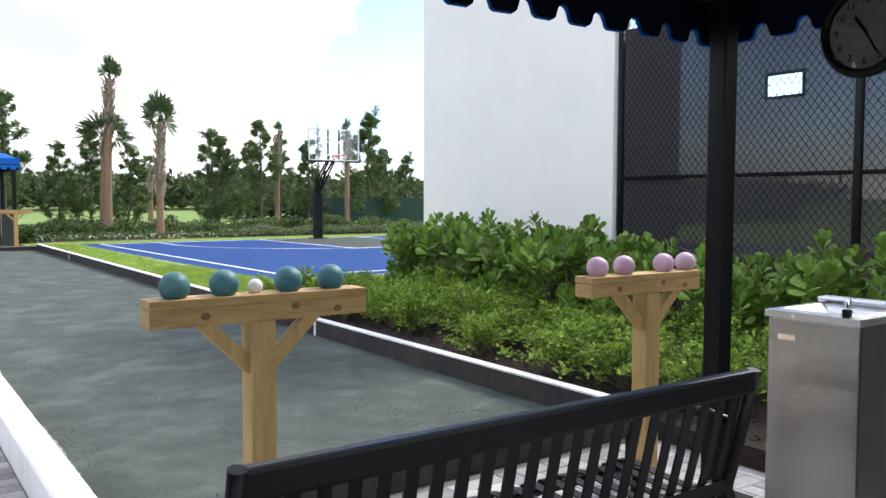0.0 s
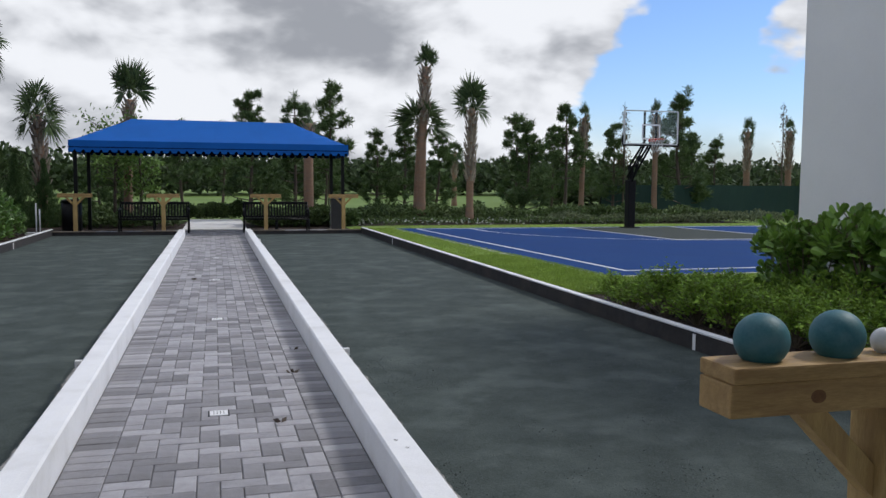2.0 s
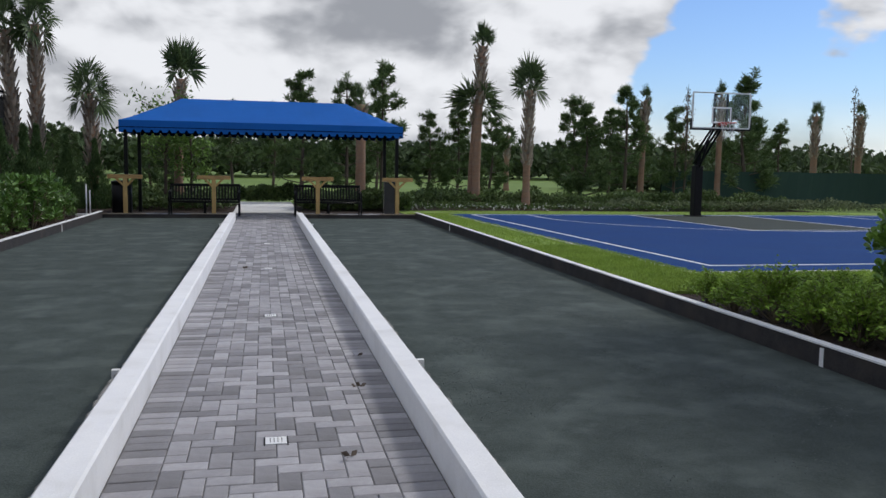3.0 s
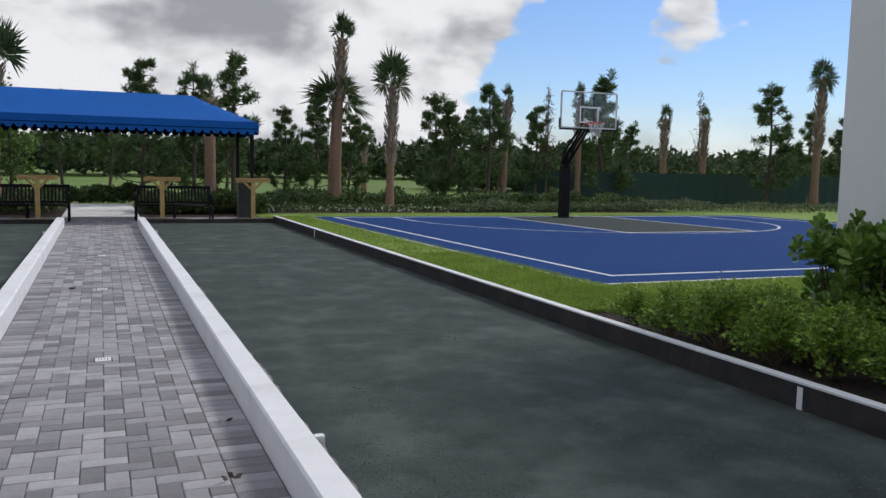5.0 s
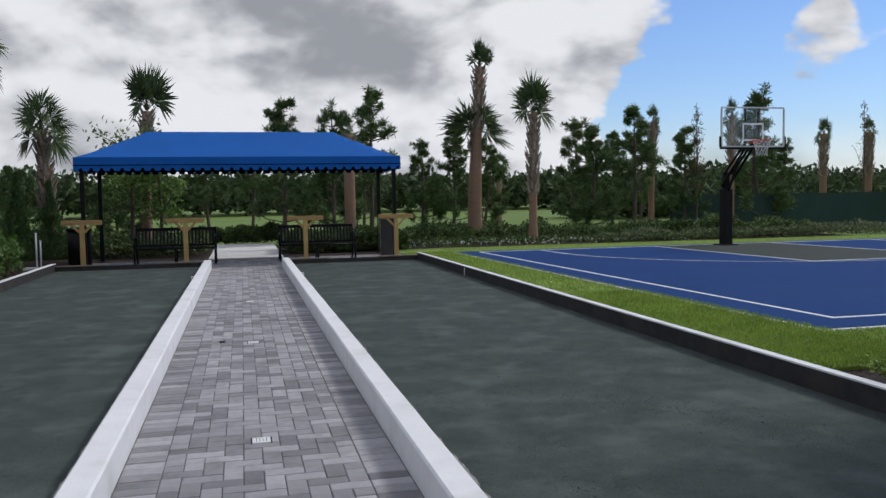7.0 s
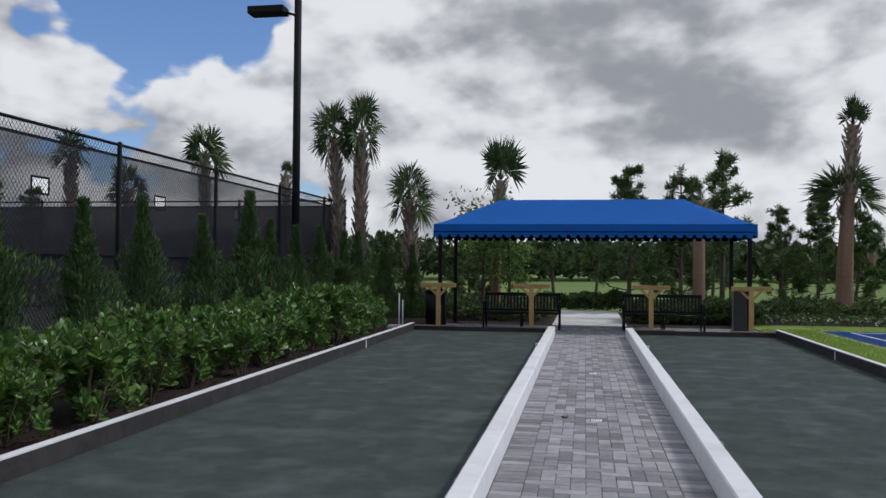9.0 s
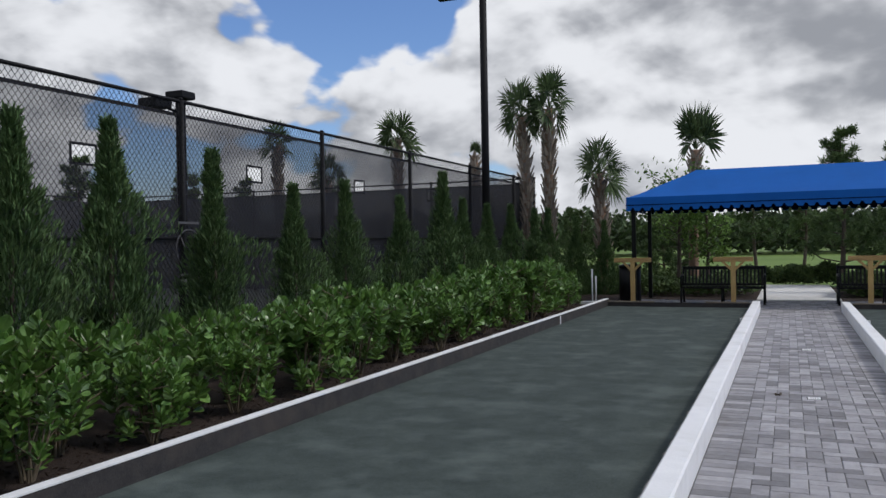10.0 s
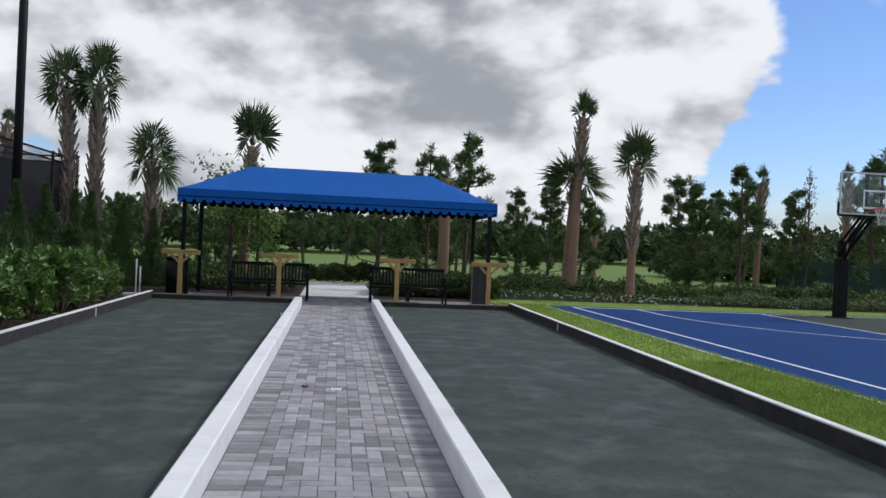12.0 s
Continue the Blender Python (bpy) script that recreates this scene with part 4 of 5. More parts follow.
def screen_emblem():
    e = thing("screen_emblem", "faded grey round emblem printed on the windscreen", "emblem", "", (-7.262, 14.62, 1.5))
    pts = [(0, 0.24 * math.cos(a), 0.24 * math.sin(a)) for a in np.linspace(0, 2 * math.pi, 33)]
    part("ring", tube(pts, 0.01, 4), M_MARK, e)
    part("stroke", tube([(0, -0.14, 0.13), (0, -0.02, -0.12), (0, 0.08, 0.14)], 0.012, 4), M_MARK, e)
    for z in (0.33, -0.33, -0.4):
        part("bar", box(-0.003, 0.003, -0.2, 0.2, z - 0.015, z + 0.015), M_MARK, e)


screen_emblem()


def green_fence():
    f = thing("green_fence", "long dark green windscreen fence beyond the court", "fence", "", (0, 0, 0))
    a, b = Vector((17.0, 36.5, 0)), Vector((52.0, 32.5, 0))
    n = 12
    for i in range(n + 1):
        p = a.lerp(b, i / n)
        part("post", tube([(p.x, p.y + 0.05, -0.2), (p.x, p.y + 0.05, 1.5)], 0.03, 6), M_BLACKMATT, f)
        if i < n:
            q = a.lerp(b, (i + 1) / n)
            v = []
            for k in range(9):
                r = p.lerp(q, k / 8)
                v += [(r.x, r.y + 0.03 * math.sin(k * 1.9 + i), -0.15), (r.x, r.y + 0.02 * math.sin(k * 2.4 + i), 1.45 - 0.02 * math.sin(math.pi * k / 8))]
            raw("screen_panel", v, [(2 * k, 2 * k + 2, 2 * k + 3, 2 * k + 1) for k in range(8)], M_GREENSCREEN, f, "dark green woven panel")


green_fence()

# ---- plants ----
rng = np.random.default_rng(7)


def blades(centres, dirs, length, width, curl=0.0, fold=0.0):
    """Pointed-oval leaves from base points along dirs, four triangles each; arrays in, (verts, faces) out."""
    n = len(centres)
    d = dirs / np.linalg.norm(dirs, axis=1, keepdims=True)
    r = rng.normal(size=(n, 3))
    u = np.cross(d, r)
    u /= np.linalg.norm(u, axis=1, keepdims=True) + 1e-9
    w = np.cross(d, u)
    L = np.broadcast_to(np.asarray(length, float), (n,))[:, None]
    W = np.broadcast_to(np.asarray(width, float), (n,))[:, None]
    p0 = centres
    p1 = centres + d * L * 0.55 + u * W * 0.5 + w * W * fold
    p2 = centres + d * L + w * L * curl
    p3 = centres + d * L * 0.55 - u * W * 0.5 + w * W * fold
    v = np.stack((p0, p1, p2, p3), 1).reshape(-1, 3)
    f = [(4 * i, 4 * i + 1, 4 * i + 2, 4 * i + 3) for i in range(n)]
    return v, f


def paddles(centres, dirs, length, width):
    """Broad rounded leaves, six corners and a middle rib."""
    n = len(centres)
    d = dirs / np.linalg.norm(dirs, axis=1, keepdims=True)
    up = np.tile((0, 0, 1.0), (n, 1)) + 0.5 * rng.normal(size=(n, 3))
    u = np.cross(d, up)
    u /= np.linalg.norm(u, axis=1, keepdims=True) + 1e-9
    w = np.cross(u, d)
    L, W = np.asarray(length)[:, None], np.asarray(width)[:, None]
    pts = []
    for a, b, c in ((0, 0.08, 0), (0.45, 0.42, 0.1), (0.78, 0.5, 0.1), (0.97, 0.25, 0.02)):
        pts.append(centres + d * L * a + u * W * b + w * W * c)
    for a, b, c in ((1.0, 0.0, -0.03),):
        pts.append(centres + d * L * a)
    for a, b, c in ((0.97, 0.25, 0.02), (0.78, 0.5, 0.1), (0.45, 0.42, 0.1), (0, 0.08, 0)):
        pts.append(centres + d * L * a - u * W * b + w * W * c)
    for a in (0.78, 0.4):
        pts.append(centres + d * L * a - w * W * 0.06)
    v = np.stack(pts, 1).reshape(-1, 3)
    f = []
    for i in range(n):
        o = 11 * i
        f += [(o, o + 1, o + 10), (o + 1, o + 2, o + 9, o + 10), (o + 2, o + 3, o + 4, o + 9), (o + 4, o + 5, o + 6, o + 9), (o + 6, o + 7, o + 10, o + 9), (o + 7, o + 8, o + 10), (o + 8, o, o + 10)]
    return v, f


def clusia_mesh(seed, height, spread):
    """Stems and rosettes of paddle leaves; returns (stem object, leaf object) under an Empty."""
    global rng
    rng = np.random.default_rng(seed)
    bm = bmesh.new()
    tips = []
    for k in range(11):
        a = 2 * math.pi * k / 11 + rng.uniform(-0.3, 0.3)
        lean = rng.uniform(0.15, 0.85) * spread
        top = Vector((math.cos(a) * lean, math.sin(a) * lean, height * rng.uniform(0.62, 0.98)))
        base = Vector((math.cos(a) * 0.05, math.sin(a) * 0.05, 0))
        mid = base.lerp(top, 0.5) + Vector((rng.uniform(-0.06, 0.06), rng.uniform(-0.06, 0.06), -0.06))
        add_tube(bm, [base, mid, top], [0.014, 0.01, 0.005], 5, False)
        tips.append(top)
        for j in range(4):
            f = rng.uniform(0.3, 0.95)
            s = mid.lerp(top, f) if f > 0.5 else base.lerp(mid, f + 0.4)
            e = s + Vector((rng.uniform(-0.26, 0.26), rng.uniform(-0.26, 0.26), rng.uniform(0.03, 0.2))) * (spread / 0.45)
            add_tube(bm, [s, e], [0.007, 0.004], 4, False)
            tips.append(e)
    cs, ds, ls = [], [], []
    for t in tips:
        stem = 0.2
        for j in range(14):
            ang = j * 2.4 + rng.uniform(0, 0.5)
            f = j / 14
            out = 1.0 - 0.65 * f
            ds.append((math.cos(ang) * out, math.sin(ang) * out, 0.25 + 0.9 * f + rng.uniform(-0.3, 0.2)))
            cs.append((t.x + 0.012 * math.cos(ang), t.y + 0.012 * math.sin(ang), max(0.05, t.z - stem * (1 - f))))
            ls.append(rng.uniform(0.085, 0.145) * (1.0 - 0.25 * f))
    ls = np.array(ls)
    return bm, paddles(np.array(cs), np.array(ds), ls, ls * rng.uniform(0.58, 0.72, len(ls)))


def plant_from(name, label, category, group, stem_bm, stem_mat, leaf_vf, leaf_mat, leaf_name="foliage"):
    p = thing(name, label, category, group)
    if stem_bm:
        part("stem" if category == "shrub" else "trunk", stem_bm, stem_mat, p)
    raw(leaf_name, *leaf_vf, leaf_mat, p)
    return p


def scatter(protos, places):
    """First places take the prototypes themselves, the others copies."""
    for i, (x, y, z, s, turn) in enumerate(places):
        k = i % len(protos)
        m = Matrix.LocRotScale((x, y, z), Euler((0, 0, radians(turn))), None)
        if i < len(protos):
            ob = protos[k]
            ob.matrix_basis = m @ Matrix.Diagonal((s, s, s, 1))
        else:
            ob = copy_thing(protos[k], m)
            ob.scale = (s, s, s)


r2 = random.Random(4)
protos = [plant_from("clusia_shrub", "glossy broad-leaved clusia hedge shrub in mulch", "shrub", "clusia hedge by the cypresses", *sum(([a, M_STEM, b, M_CLUSIA_DARK] for a, b in [clusia_mesh(11 + k, 1.0, 0.46)]), [])) for k in range(4)]
scatter(protos, [(-4.7 - 0.34 * (i % 2) + r2.uniform(-0.1, 0.1), 6.6 + 0.55 * i, 0.05, r2.uniform(0.62, 1.1), r2.uniform(0, 360)) for i in range(34)])
protos = [plant_from("clusia_shrub", "tall bright clusia shrub in front of the pale wall", "shrub", "clusia hedge by the pale wall", *sum(([a, M_STEM, b, M_CLUSIA] for a, b in [clusia_mesh(31 + k, 1.0, 0.42)]), [])) for k in range(4)]
places = [(6.45 - 0.5 * (i % 2) + r2.uniform(-0.1, 0.1), 1.2 + 0.48 * i, 0.1, r2.uniform(1.08, 1.35), r2.uniform(0, 360)) for i in range(19)]
scatter(protos, [(x, y, z, s * (0.76 if 2.8 < y < 6.3 or y > 9.3 else 0.86), a) for x, y, z, s, a in places] + [(6.38, 10.1, 0.1, 0.98, 40)])


def cypress_mesh(seed, height):
    global rng
    rng = np.random.default_rng(seed)
    bm = bmesh.new()
    add_tube(bm, [(0, 0, 0), (0.02, 0, height * 0.5), (0, 0.01, height * 0.95)], [0.035, 0.02, 0.006], 6, False)
    cs, ds = [], []
    lobes = [(rng.uniform(0, 2 * math.pi), rng.uniform(0.05, 0.85), rng.uniform(0.5, 1.5)) for _ in range(34)]
    for k in range(10500):
        f = rng.uniform(0.02, 1.0) ** 1.15
        prof = 0.84 * (1 - f) ** 1.55 * min(1, 0.45 + f * 5) + 0.03
        a = rng.uniform(0, 2 * math.pi)
        for la, lf, ls in lobes:
            if abs(f - lf) < 0.12 and abs((a - la + math.pi) % (2 * math.pi) - math.pi) < 0.7:
                prof *= ls
        rad = prof * rng.uniform(0.25, 1.12) ** 0.7
        cs.append((rad * math.cos(a), rad * math.sin(a), f * height))
        ds.append((0.45 * math.cos(a) + rng.normal() * 0.25, 0.45 * math.sin(a) + rng.normal() * 0.25, 1.0))
    return bm, blades(np.array(cs), np.array(ds), rng.uniform(0.05, 0.16, len(cs)), rng.uniform(0.012, 0.026, len(cs)), 0.2)


protos = [plant_from("cypress_tree", "slender dark green cypress against the tennis fence", "tree", "cypress row along the fence", *sum(([a, M_BARK, b, M_CYPRESS] for a, b in [cypress_mesh(51 + k, 2.6)]), [])) for k in range(4)]
scatter(protos, [(-6.3 + r2.uniform(-0.12, 0.12), y, 0.03, s, r2.uniform(0, 360)) for y, s in
                 ((8.2, 0.98), (9.7, 1.0), (11.13, 1.0), (12.43, 1.04), (14.0, 0.98), (15.5, 0.86), (17.1, 0.92), (18.8, 0.86), (20.5, 1.06), (22.1, 0.9), (23.6, 0.88), (25.2, 0.9), (26.7, 0.88), (28.2, 0.9))])
scatter([copy_thing(protos[0], Matrix())], [(-5.6, 28.6, 0.0, 0.82, 20)])
scatter([copy_thing(protos[1], Matrix())], [(-4.9, 28.9, 0.0, 0.78, 80)])


def low_shrub_mesh(seed):
    global rng
    rng = np.random.default_rng(seed)
    bm = bmesh.new()
    cs, ds = [], []
    for k in range(40):
        a, ln = rng.uniform(0, 2 * math.pi), rng.uniform(0.05, 0.42)
        tip = Vector((math.cos(a) * ln, math.sin(a) * ln, rng.uniform(0.34, 0.5) - 0.55 * ln))
        add_tube(bm, [(0, 0, 0.0), (tip.x * 0.5, tip.y * 0.5, tip.z * 0.75), tip], [0.006, 0.004, 0.002], 3, False)
        for j in range(40):
            f = rng.uniform(0.3, 1.08)
            cs.append((tip.x * f + rng.normal() * 0.025, tip.y * f + rng.normal() * 0.025, tip.z * (0.35 + 0.65 * f) + rng.normal() * 0.02))
            ds.append((math.cos(a) * 0.5 + rng.normal() * 0.6, math.sin(a) * 0.5 + rng.normal() * 0.6, rng.uniform(-0.1, 0.7)))
    return bm, blades(np.array(cs), np.array(ds), rng.uniform(0.028, 0.052, len(cs)), rng.uniform(0.016, 0.029, len(cs)), -0.1, 0.1)


protos = [plant_from("groundcover_shrub", "low bright green small-leaved groundcover shrub", "shrub", "groundcover in the bed", *sum(([a, M_STEM, b, M_LOW] for a, b in [low_shrub_mesh(71 + k)]), [])) for k in range(4)]
places = []
for j in range(14):
    for i in range(4):
        places.append(((4.34 if j > 8 else 4.5) + 0.46 * i + r2.uniform(-0.12, 0.12), 3.3 + 0.55 * j + r2.uniform(-0.14, 0.14), 0.1, r2.uniform(0.8, 1.15) * (0.74 if j > 11 else 1.0), r2.uniform(0, 360)))
scatter(protos, [p for p in places if not (p[0] < 4.8 and p[1] < 7 and r2.random() < 0.6)])


def pine_mesh(seed, height, dense=1.0, low=0.15):
    """Young slash pine: whorled upswept limbs, each ending in needle tufts."""
    global rng
    rng = np.random.default_rng(seed)
    bm = bmesh.new()
    bend = rng.normal(size=2) * 0.15
    axis = [Vector((bend[0] * math.sin(f * 3), bend[1] * math.sin(f * 3), height * f)) for f in np.linspace(0, 1, 7)]
    add_tube(bm, axis, [0.085 * (1 - 0.85 * f) * height / 4.5 for f in np.linspace(0, 1, 7)], 7, False)
    tufts = [(axis[-1], 0.24), (axis[-1].lerp(axis[-2], 0.25), 0.24), (axis[-1].lerp(axis[-2], 0.5), 0.26)]
    f = low
    while f < 0.97:
        for k in range(rng.integers(3, 6)):
            a = rng.uniform(0, 2 * math.pi)
            ln = height * (0.055 + 0.23 * (1 - f)) * rng.uniform(0.6, 1.25)
            i = min(5, int(f * 6))
            s = axis[i].lerp(axis[i + 1], f * 6 - i)
            mid = s + Vector((math.cos(a) * ln * 0.6, math.sin(a) * ln * 0.6, ln * 0.12))
            e = s + Vector((math.cos(a) * ln, math.sin(a) * ln, ln * rng.uniform(0.35, 0.6)))
            add_tube(bm, [s, mid, e], [0.02, 0.014, 0.006], 4, False)
            tufts.append((e, rng.uniform(0.2, 0.3) * (1.1 - 0.35 * f)))
            for j in range(int(4 * dense)):
                q = mid.lerp(e, rng.uniform(0.0, 0.95)) + Vector(rng.normal(size=3) * 0.05)
                tufts.append((q, rng.uniform(0.16, 0.27) * (1.1 - 0.35 * f)))
        f += rng.uniform(0.055, 0.09)
    cs, ds, ls = [], [], []
    for p, r in tufts:
        for k in range(48):
            d = rng.normal(size=3)
            d[2] = d[2] * 0.8 + 0.6
            cs.append(np.array(p) + rng.normal(size=3) * r * 0.14)
            ds.append(d)
            ls.append(r * rng.uniform(0.7, 1.15))
    return bm, blades(np.array(cs), np.array(ds), np.array(ls), 0.026)


protos = [plant_from("pine_tree", "young long-needled pine standing beyond the hedge", "tree", "young pines on the lawn", *sum(([a, M_BARK, b, M_PINE] for a, b in [pine_mesh(91 + k, 4.5, (1.0, 1.4, 0.8, 1.2)[k], (0.17, 0.1, 0.36, 0.14)[k])]), [])) for k in range(4)]
pines = [(1.26, 34, 4.75), (3.0, 34.5, 4.8), (4.55, 36, 5.5), (6.6, 37, 3.7), (7.65, 36, 4.0), (12.1, 34, 4.2), (14.2, 34.3, 4.75), (12.9, 37, 4.5), (17.3, 36, 4.1), (21.2, 36.2, 5.85), (22.6, 39, 4.0), (27.2, 33, 5.35),
         (16.0, 40, 4.2), (10.3, 41, 4.0), (24.8, 42, 4.3), (33.0, 36, 4.6), (36.5, 34, 5.4), (40, 40, 5.0), (-1.2, 37, 3.9), (-4.2, 36, 3.3), (-8.6, 40, 2.9), (-12, 38, 3.1), (0.3, 42, 4.2), (5.4, 44, 4.5), (19.4, 44, 4.6), (29.5, 46, 4.4), (-6.5, 33.5, 2.6), (-3.4, 33.0, 3.0), (-28, 32.5, 5.4), (-28, 39.5, 5.6), (-28, 22, 5.2), (-29, 27, 5.0), (-22, 36, 4.4)]
scatter(protos, [(x, y, -0.06, h / 4.5, r2.uniform(0, 360)) for x, y, h in pines])


def fan_leaf(base, d, size, droop, verts, faces, segs=13):
    """Palmetto fan: split segments spread round a hanging midrib."""
    d = Vector(d).normalized()
    side = d.cross(Vector((0, 0, 1)))
    side = side.normalized() if side.length > 1e-3 else Vector((1, 0, 0))
    side = Matrix.Rotation(rng.uniform(-1.2, 1.2), 3, d) @ side
    nrm = side.cross(d)
    for k in range(segs):
        a = radians(-80 + 160 * k / (segs - 1) + rng.uniform(-4, 4))
        way = (d * math.cos(a) + side * math.sin(a) + nrm * 0.15 * abs(math.sin(a))).normalized()
        ln = size * (0.75 + 0.3 * math.cos(a)) * rng.uniform(0.85, 1.1)
        m = base + way * ln * 0.55 + Vector((0, 0, -droop * ln * 0.1))
        t = base + way * ln + Vector((0, 0, -droop * ln * (0.35 + 0.3 * rng.uniform())))
        u = way.cross(nrm).normalized() * size * 0.045
        o = len(verts)
        verts += [base, m + u, t, m - u]
        faces.append((o, o + 1, o + 2, o + 3))


def sabal_palm(at, height, head, seed, lean=(0, 0), boots=0.45, fronds=14, droop=0.7, tight=0.5, r=0.17, squeeze=0.6, label="tall cabbage palm with booted trunk and fan crown", low=-25):
    """height: where the crown springs. boots: the share of the trunk that keeps its leaf bases."""
    global rng
    rng = np.random.default_rng(seed)
    p = thing("palm_tree", label, "palm", "cabbage palms", at)
    ax = lambda f: Vector((lean[0] * f * f, lean[1] * f * f, height * f))
    fs = np.linspace(0, 1, 12)
    bm = tube([ax(f) for f in fs], [r * (1.25 - 0.35 * min(1, f * 6)) * (1 - 0.12 * f) for f in fs], 12)
    part("trunk", bm, M_PALMBARK, p, "reddish brown fibrous trunk")
    verts, faces = [], []
    n = int(boots * height * 34)
    for k in range(n):
        f = 1 - boots + boots * k / n
        a = k * 2.4 + rng.uniform(-0.2, 0.2)
        c, out = ax(f), Vector((math.cos(a), math.sin(a), 0))
        t = Vector((-math.sin(a), math.cos(a), 0))
        rr = r * 0.86
        ln = rng.uniform(0.2, 0.34) * (1.0 if f < 0.9 else 0.6)
        b0, b1 = c + out * rr * 0.9, c + out * (rr + rng.uniform(0.07, 0.14)) + Vector((0, 0, ln))
        w0, w1 = 0.075, 0.028
        o = len(verts)
        verts += [b0 - t * w0, b0 + t * w0, b1 + t * w1, b1 - t * w1, b0 + out * 0.05 - Vector((0, 0, 0.02)), b1 + out * 0.03]
        faces += [(o, o + 3, o + 2, o + 1), (o, o + 4, o + 5, o + 3), (o + 4, o + 1, o + 2, o + 5), (o + 3, o + 5, o + 2)]
    if n:
        tagged(raw("old_leaf_base", verts, faces, M_BOOT, p, "pale criss-crossed old leaf bases"), kind="stuff")
    verts, faces = [], []
    bm = bmesh.new()
    top = ax(1.0)
    for k in range(fronds):
        a = k * 2.4 + rng.uniform(-0.3, 0.3)
        lift = math.sin(radians(low + (80 - low) * (k + 0.5) / fronds))
        flat = math.sqrt(max(0.0, 1 - lift * lift)) * tight * 1.4
        d = Vector((math.cos(a) * flat, math.sin(a) * flat, lift)).normalized()
        ln = head * rng.uniform(0.3, 0.5)
        e = top + d * ln + Vector((0, 0, -0.05))
        add_tube(bm, [top + d * 0.05, top + d * ln * 0.6, e], [0.022, 0.015, 0.01], 4, False)
        fan_leaf(e, d + Vector((math.cos(a) * 0.25, math.sin(a) * 0.25, -0.12 * droop)), head * rng.uniform(0.55, 0.75), droop * 0.4, verts, faces, 17)
    thin = lambda v: Vector((top.x + (v.x - top.x) * squeeze, top.y + (v.y - top.y) * squeeze, v.z))
    for v in bm.verts:
        v.co = thin(v.co)
    verts = [thin(v) for v in verts]
    tagged(part("leaf_stalk", bm, M_FROND, p), kind="stuff")
    raw("crown", verts, faces, M_FROND, p, "grey-green fan leaves")
    return p


sabal_palm((7.3, 31.5, -0.1), 5.75, 1.0, 201, (0.15, 0), 0.35, 14, 0.5, 0.4, 0.17, 0.55, "tall cabbage palm with bunched upright crown", 20)
sabal_palm((7.25, 32.1, -0.1), 3.8, 1.3, 202, (0.2, 0), 0.2, 18, 0.8, 1.1, 0.13, 1.0, "shorter cabbage palm with spreading fan crown")
sabal_palm((8.85, 30.5, -0.1), 4.2, 1.35, 203, (0.05, 0), 0.62, 18, 0.8, 0.6, 0.15, 0.6, "cabbage palm with heavily booted upper trunk", 5)
sabal_palm((-7.05, 29.0, -0.1), 5.2, 1.4, 204, (-0.2, 0), 0.75, 20, 1.0, 0.7, 0.14, 0.55, "cabbage palm of a pair behind the fence end")
sabal_palm((-6.5, 29.1, -0.1), 5.4, 1.4, 205, (0.05, 0), 0.7, 20, 1.0, 0.6, 0.15, 0.5, "cabbage palm of a pair behind the fence end")
sabal_palm((-5.0, 29.3, -0.1), 3.5, 1.3, 206, (-0.1, 0), 0.7, 20, 1.1, 0.8, 0.16, 0.62, "short cabbage palm with full drooping crown")
sabal_palm((-2.75, 31.0, -0.1), 4.2, 1.5, 207, (0.1, 0), 0.4, 18, 0.5, 0.55, 0.16, 0.6, "cabbage palm standing behind the blue canopy", 25)
sabal_palm((-9.5, 31.2, -0.05), 4.4, 0.6, 218, (0, 0), 0.4, 8, 0.5, 0.3, 0.12, 0.6, "slim cabbage palm with tied crown beyond the fence", 30)
sabal_palm((3.2, 31.5, -0.1), 3.6, 0.9, 208, (0.0, 0), 0.3, 10, 0.8, 0.4, 0.2, 0.5, "cabbage palm trunk behind the blue canopy")
sabal_palm((30.1, 33.0, -0.1), 5.9, 1.2, 209, (0.15, 0), 0.55, 18, 0.9, 0.7, 0.2, 0.6, "cabbage palm with booted trunk before the green fence")
sabal_palm((28.5, 42, -0.1), 4.5, 1.0, 210, (0, 0), 0.5, 12, 0.8, 0.4, 0.2, 0.5, "distant cabbage palm beyond the green fence")
sabal_palm((31.2, 42, -0.1), 4.6, 0.9, 211, (0, 0), 0.5, 10, 0.8, 0.35, 0.2, 0.5, "distant cabbage palm beyond the green fence")
sabal_palm((15.3, 35.0, -0.1), 4.4, 0.7, 212, (0.1, 0), 0.4, 10, 0.6, 0.3, 0.13, 0.5, "slim cabbage palm among the young pines")
sabal_palm((14.5, 52, -0.1), 3.4, 1.1, 213, (0, 0), 0.4, 14, 0.9, 0.7, 0.18, 0.7, "distant cabbage palm beyond the lawn")
sabal_palm((19.1, 35.5, -0.1), 4.7, 0.8, 214, (0, 0), 0.4, 10, 0.6, 0.3, 0.14, 0.5, "slim cabbage palm behind the basketball hoop")
sabal_palm((-17.3, 31.6, -0.05), 5.2, 1.2, 215, (0, 0), 0.5, 16, 1.0, 0.8, 0.16, 0.65, "cabbage palm standing beyond the tennis court fence")
sabal_palm((-15.5, 32.1, -0.05), 4.0, 1.2, 216, (0, 0), 0.5, 16, 1.0, 0.8, 0.16, 0.65, "cabbage palm standing beyond the tennis court fence")
sabal_palm((-14.0, 34.8, -0.05), 5.6, 1.5, 217, (0, 0), 0.5, 18, 1.0, 0.9, 0.18, 0.65, "cabbage palm standing beyond the tennis court fence")


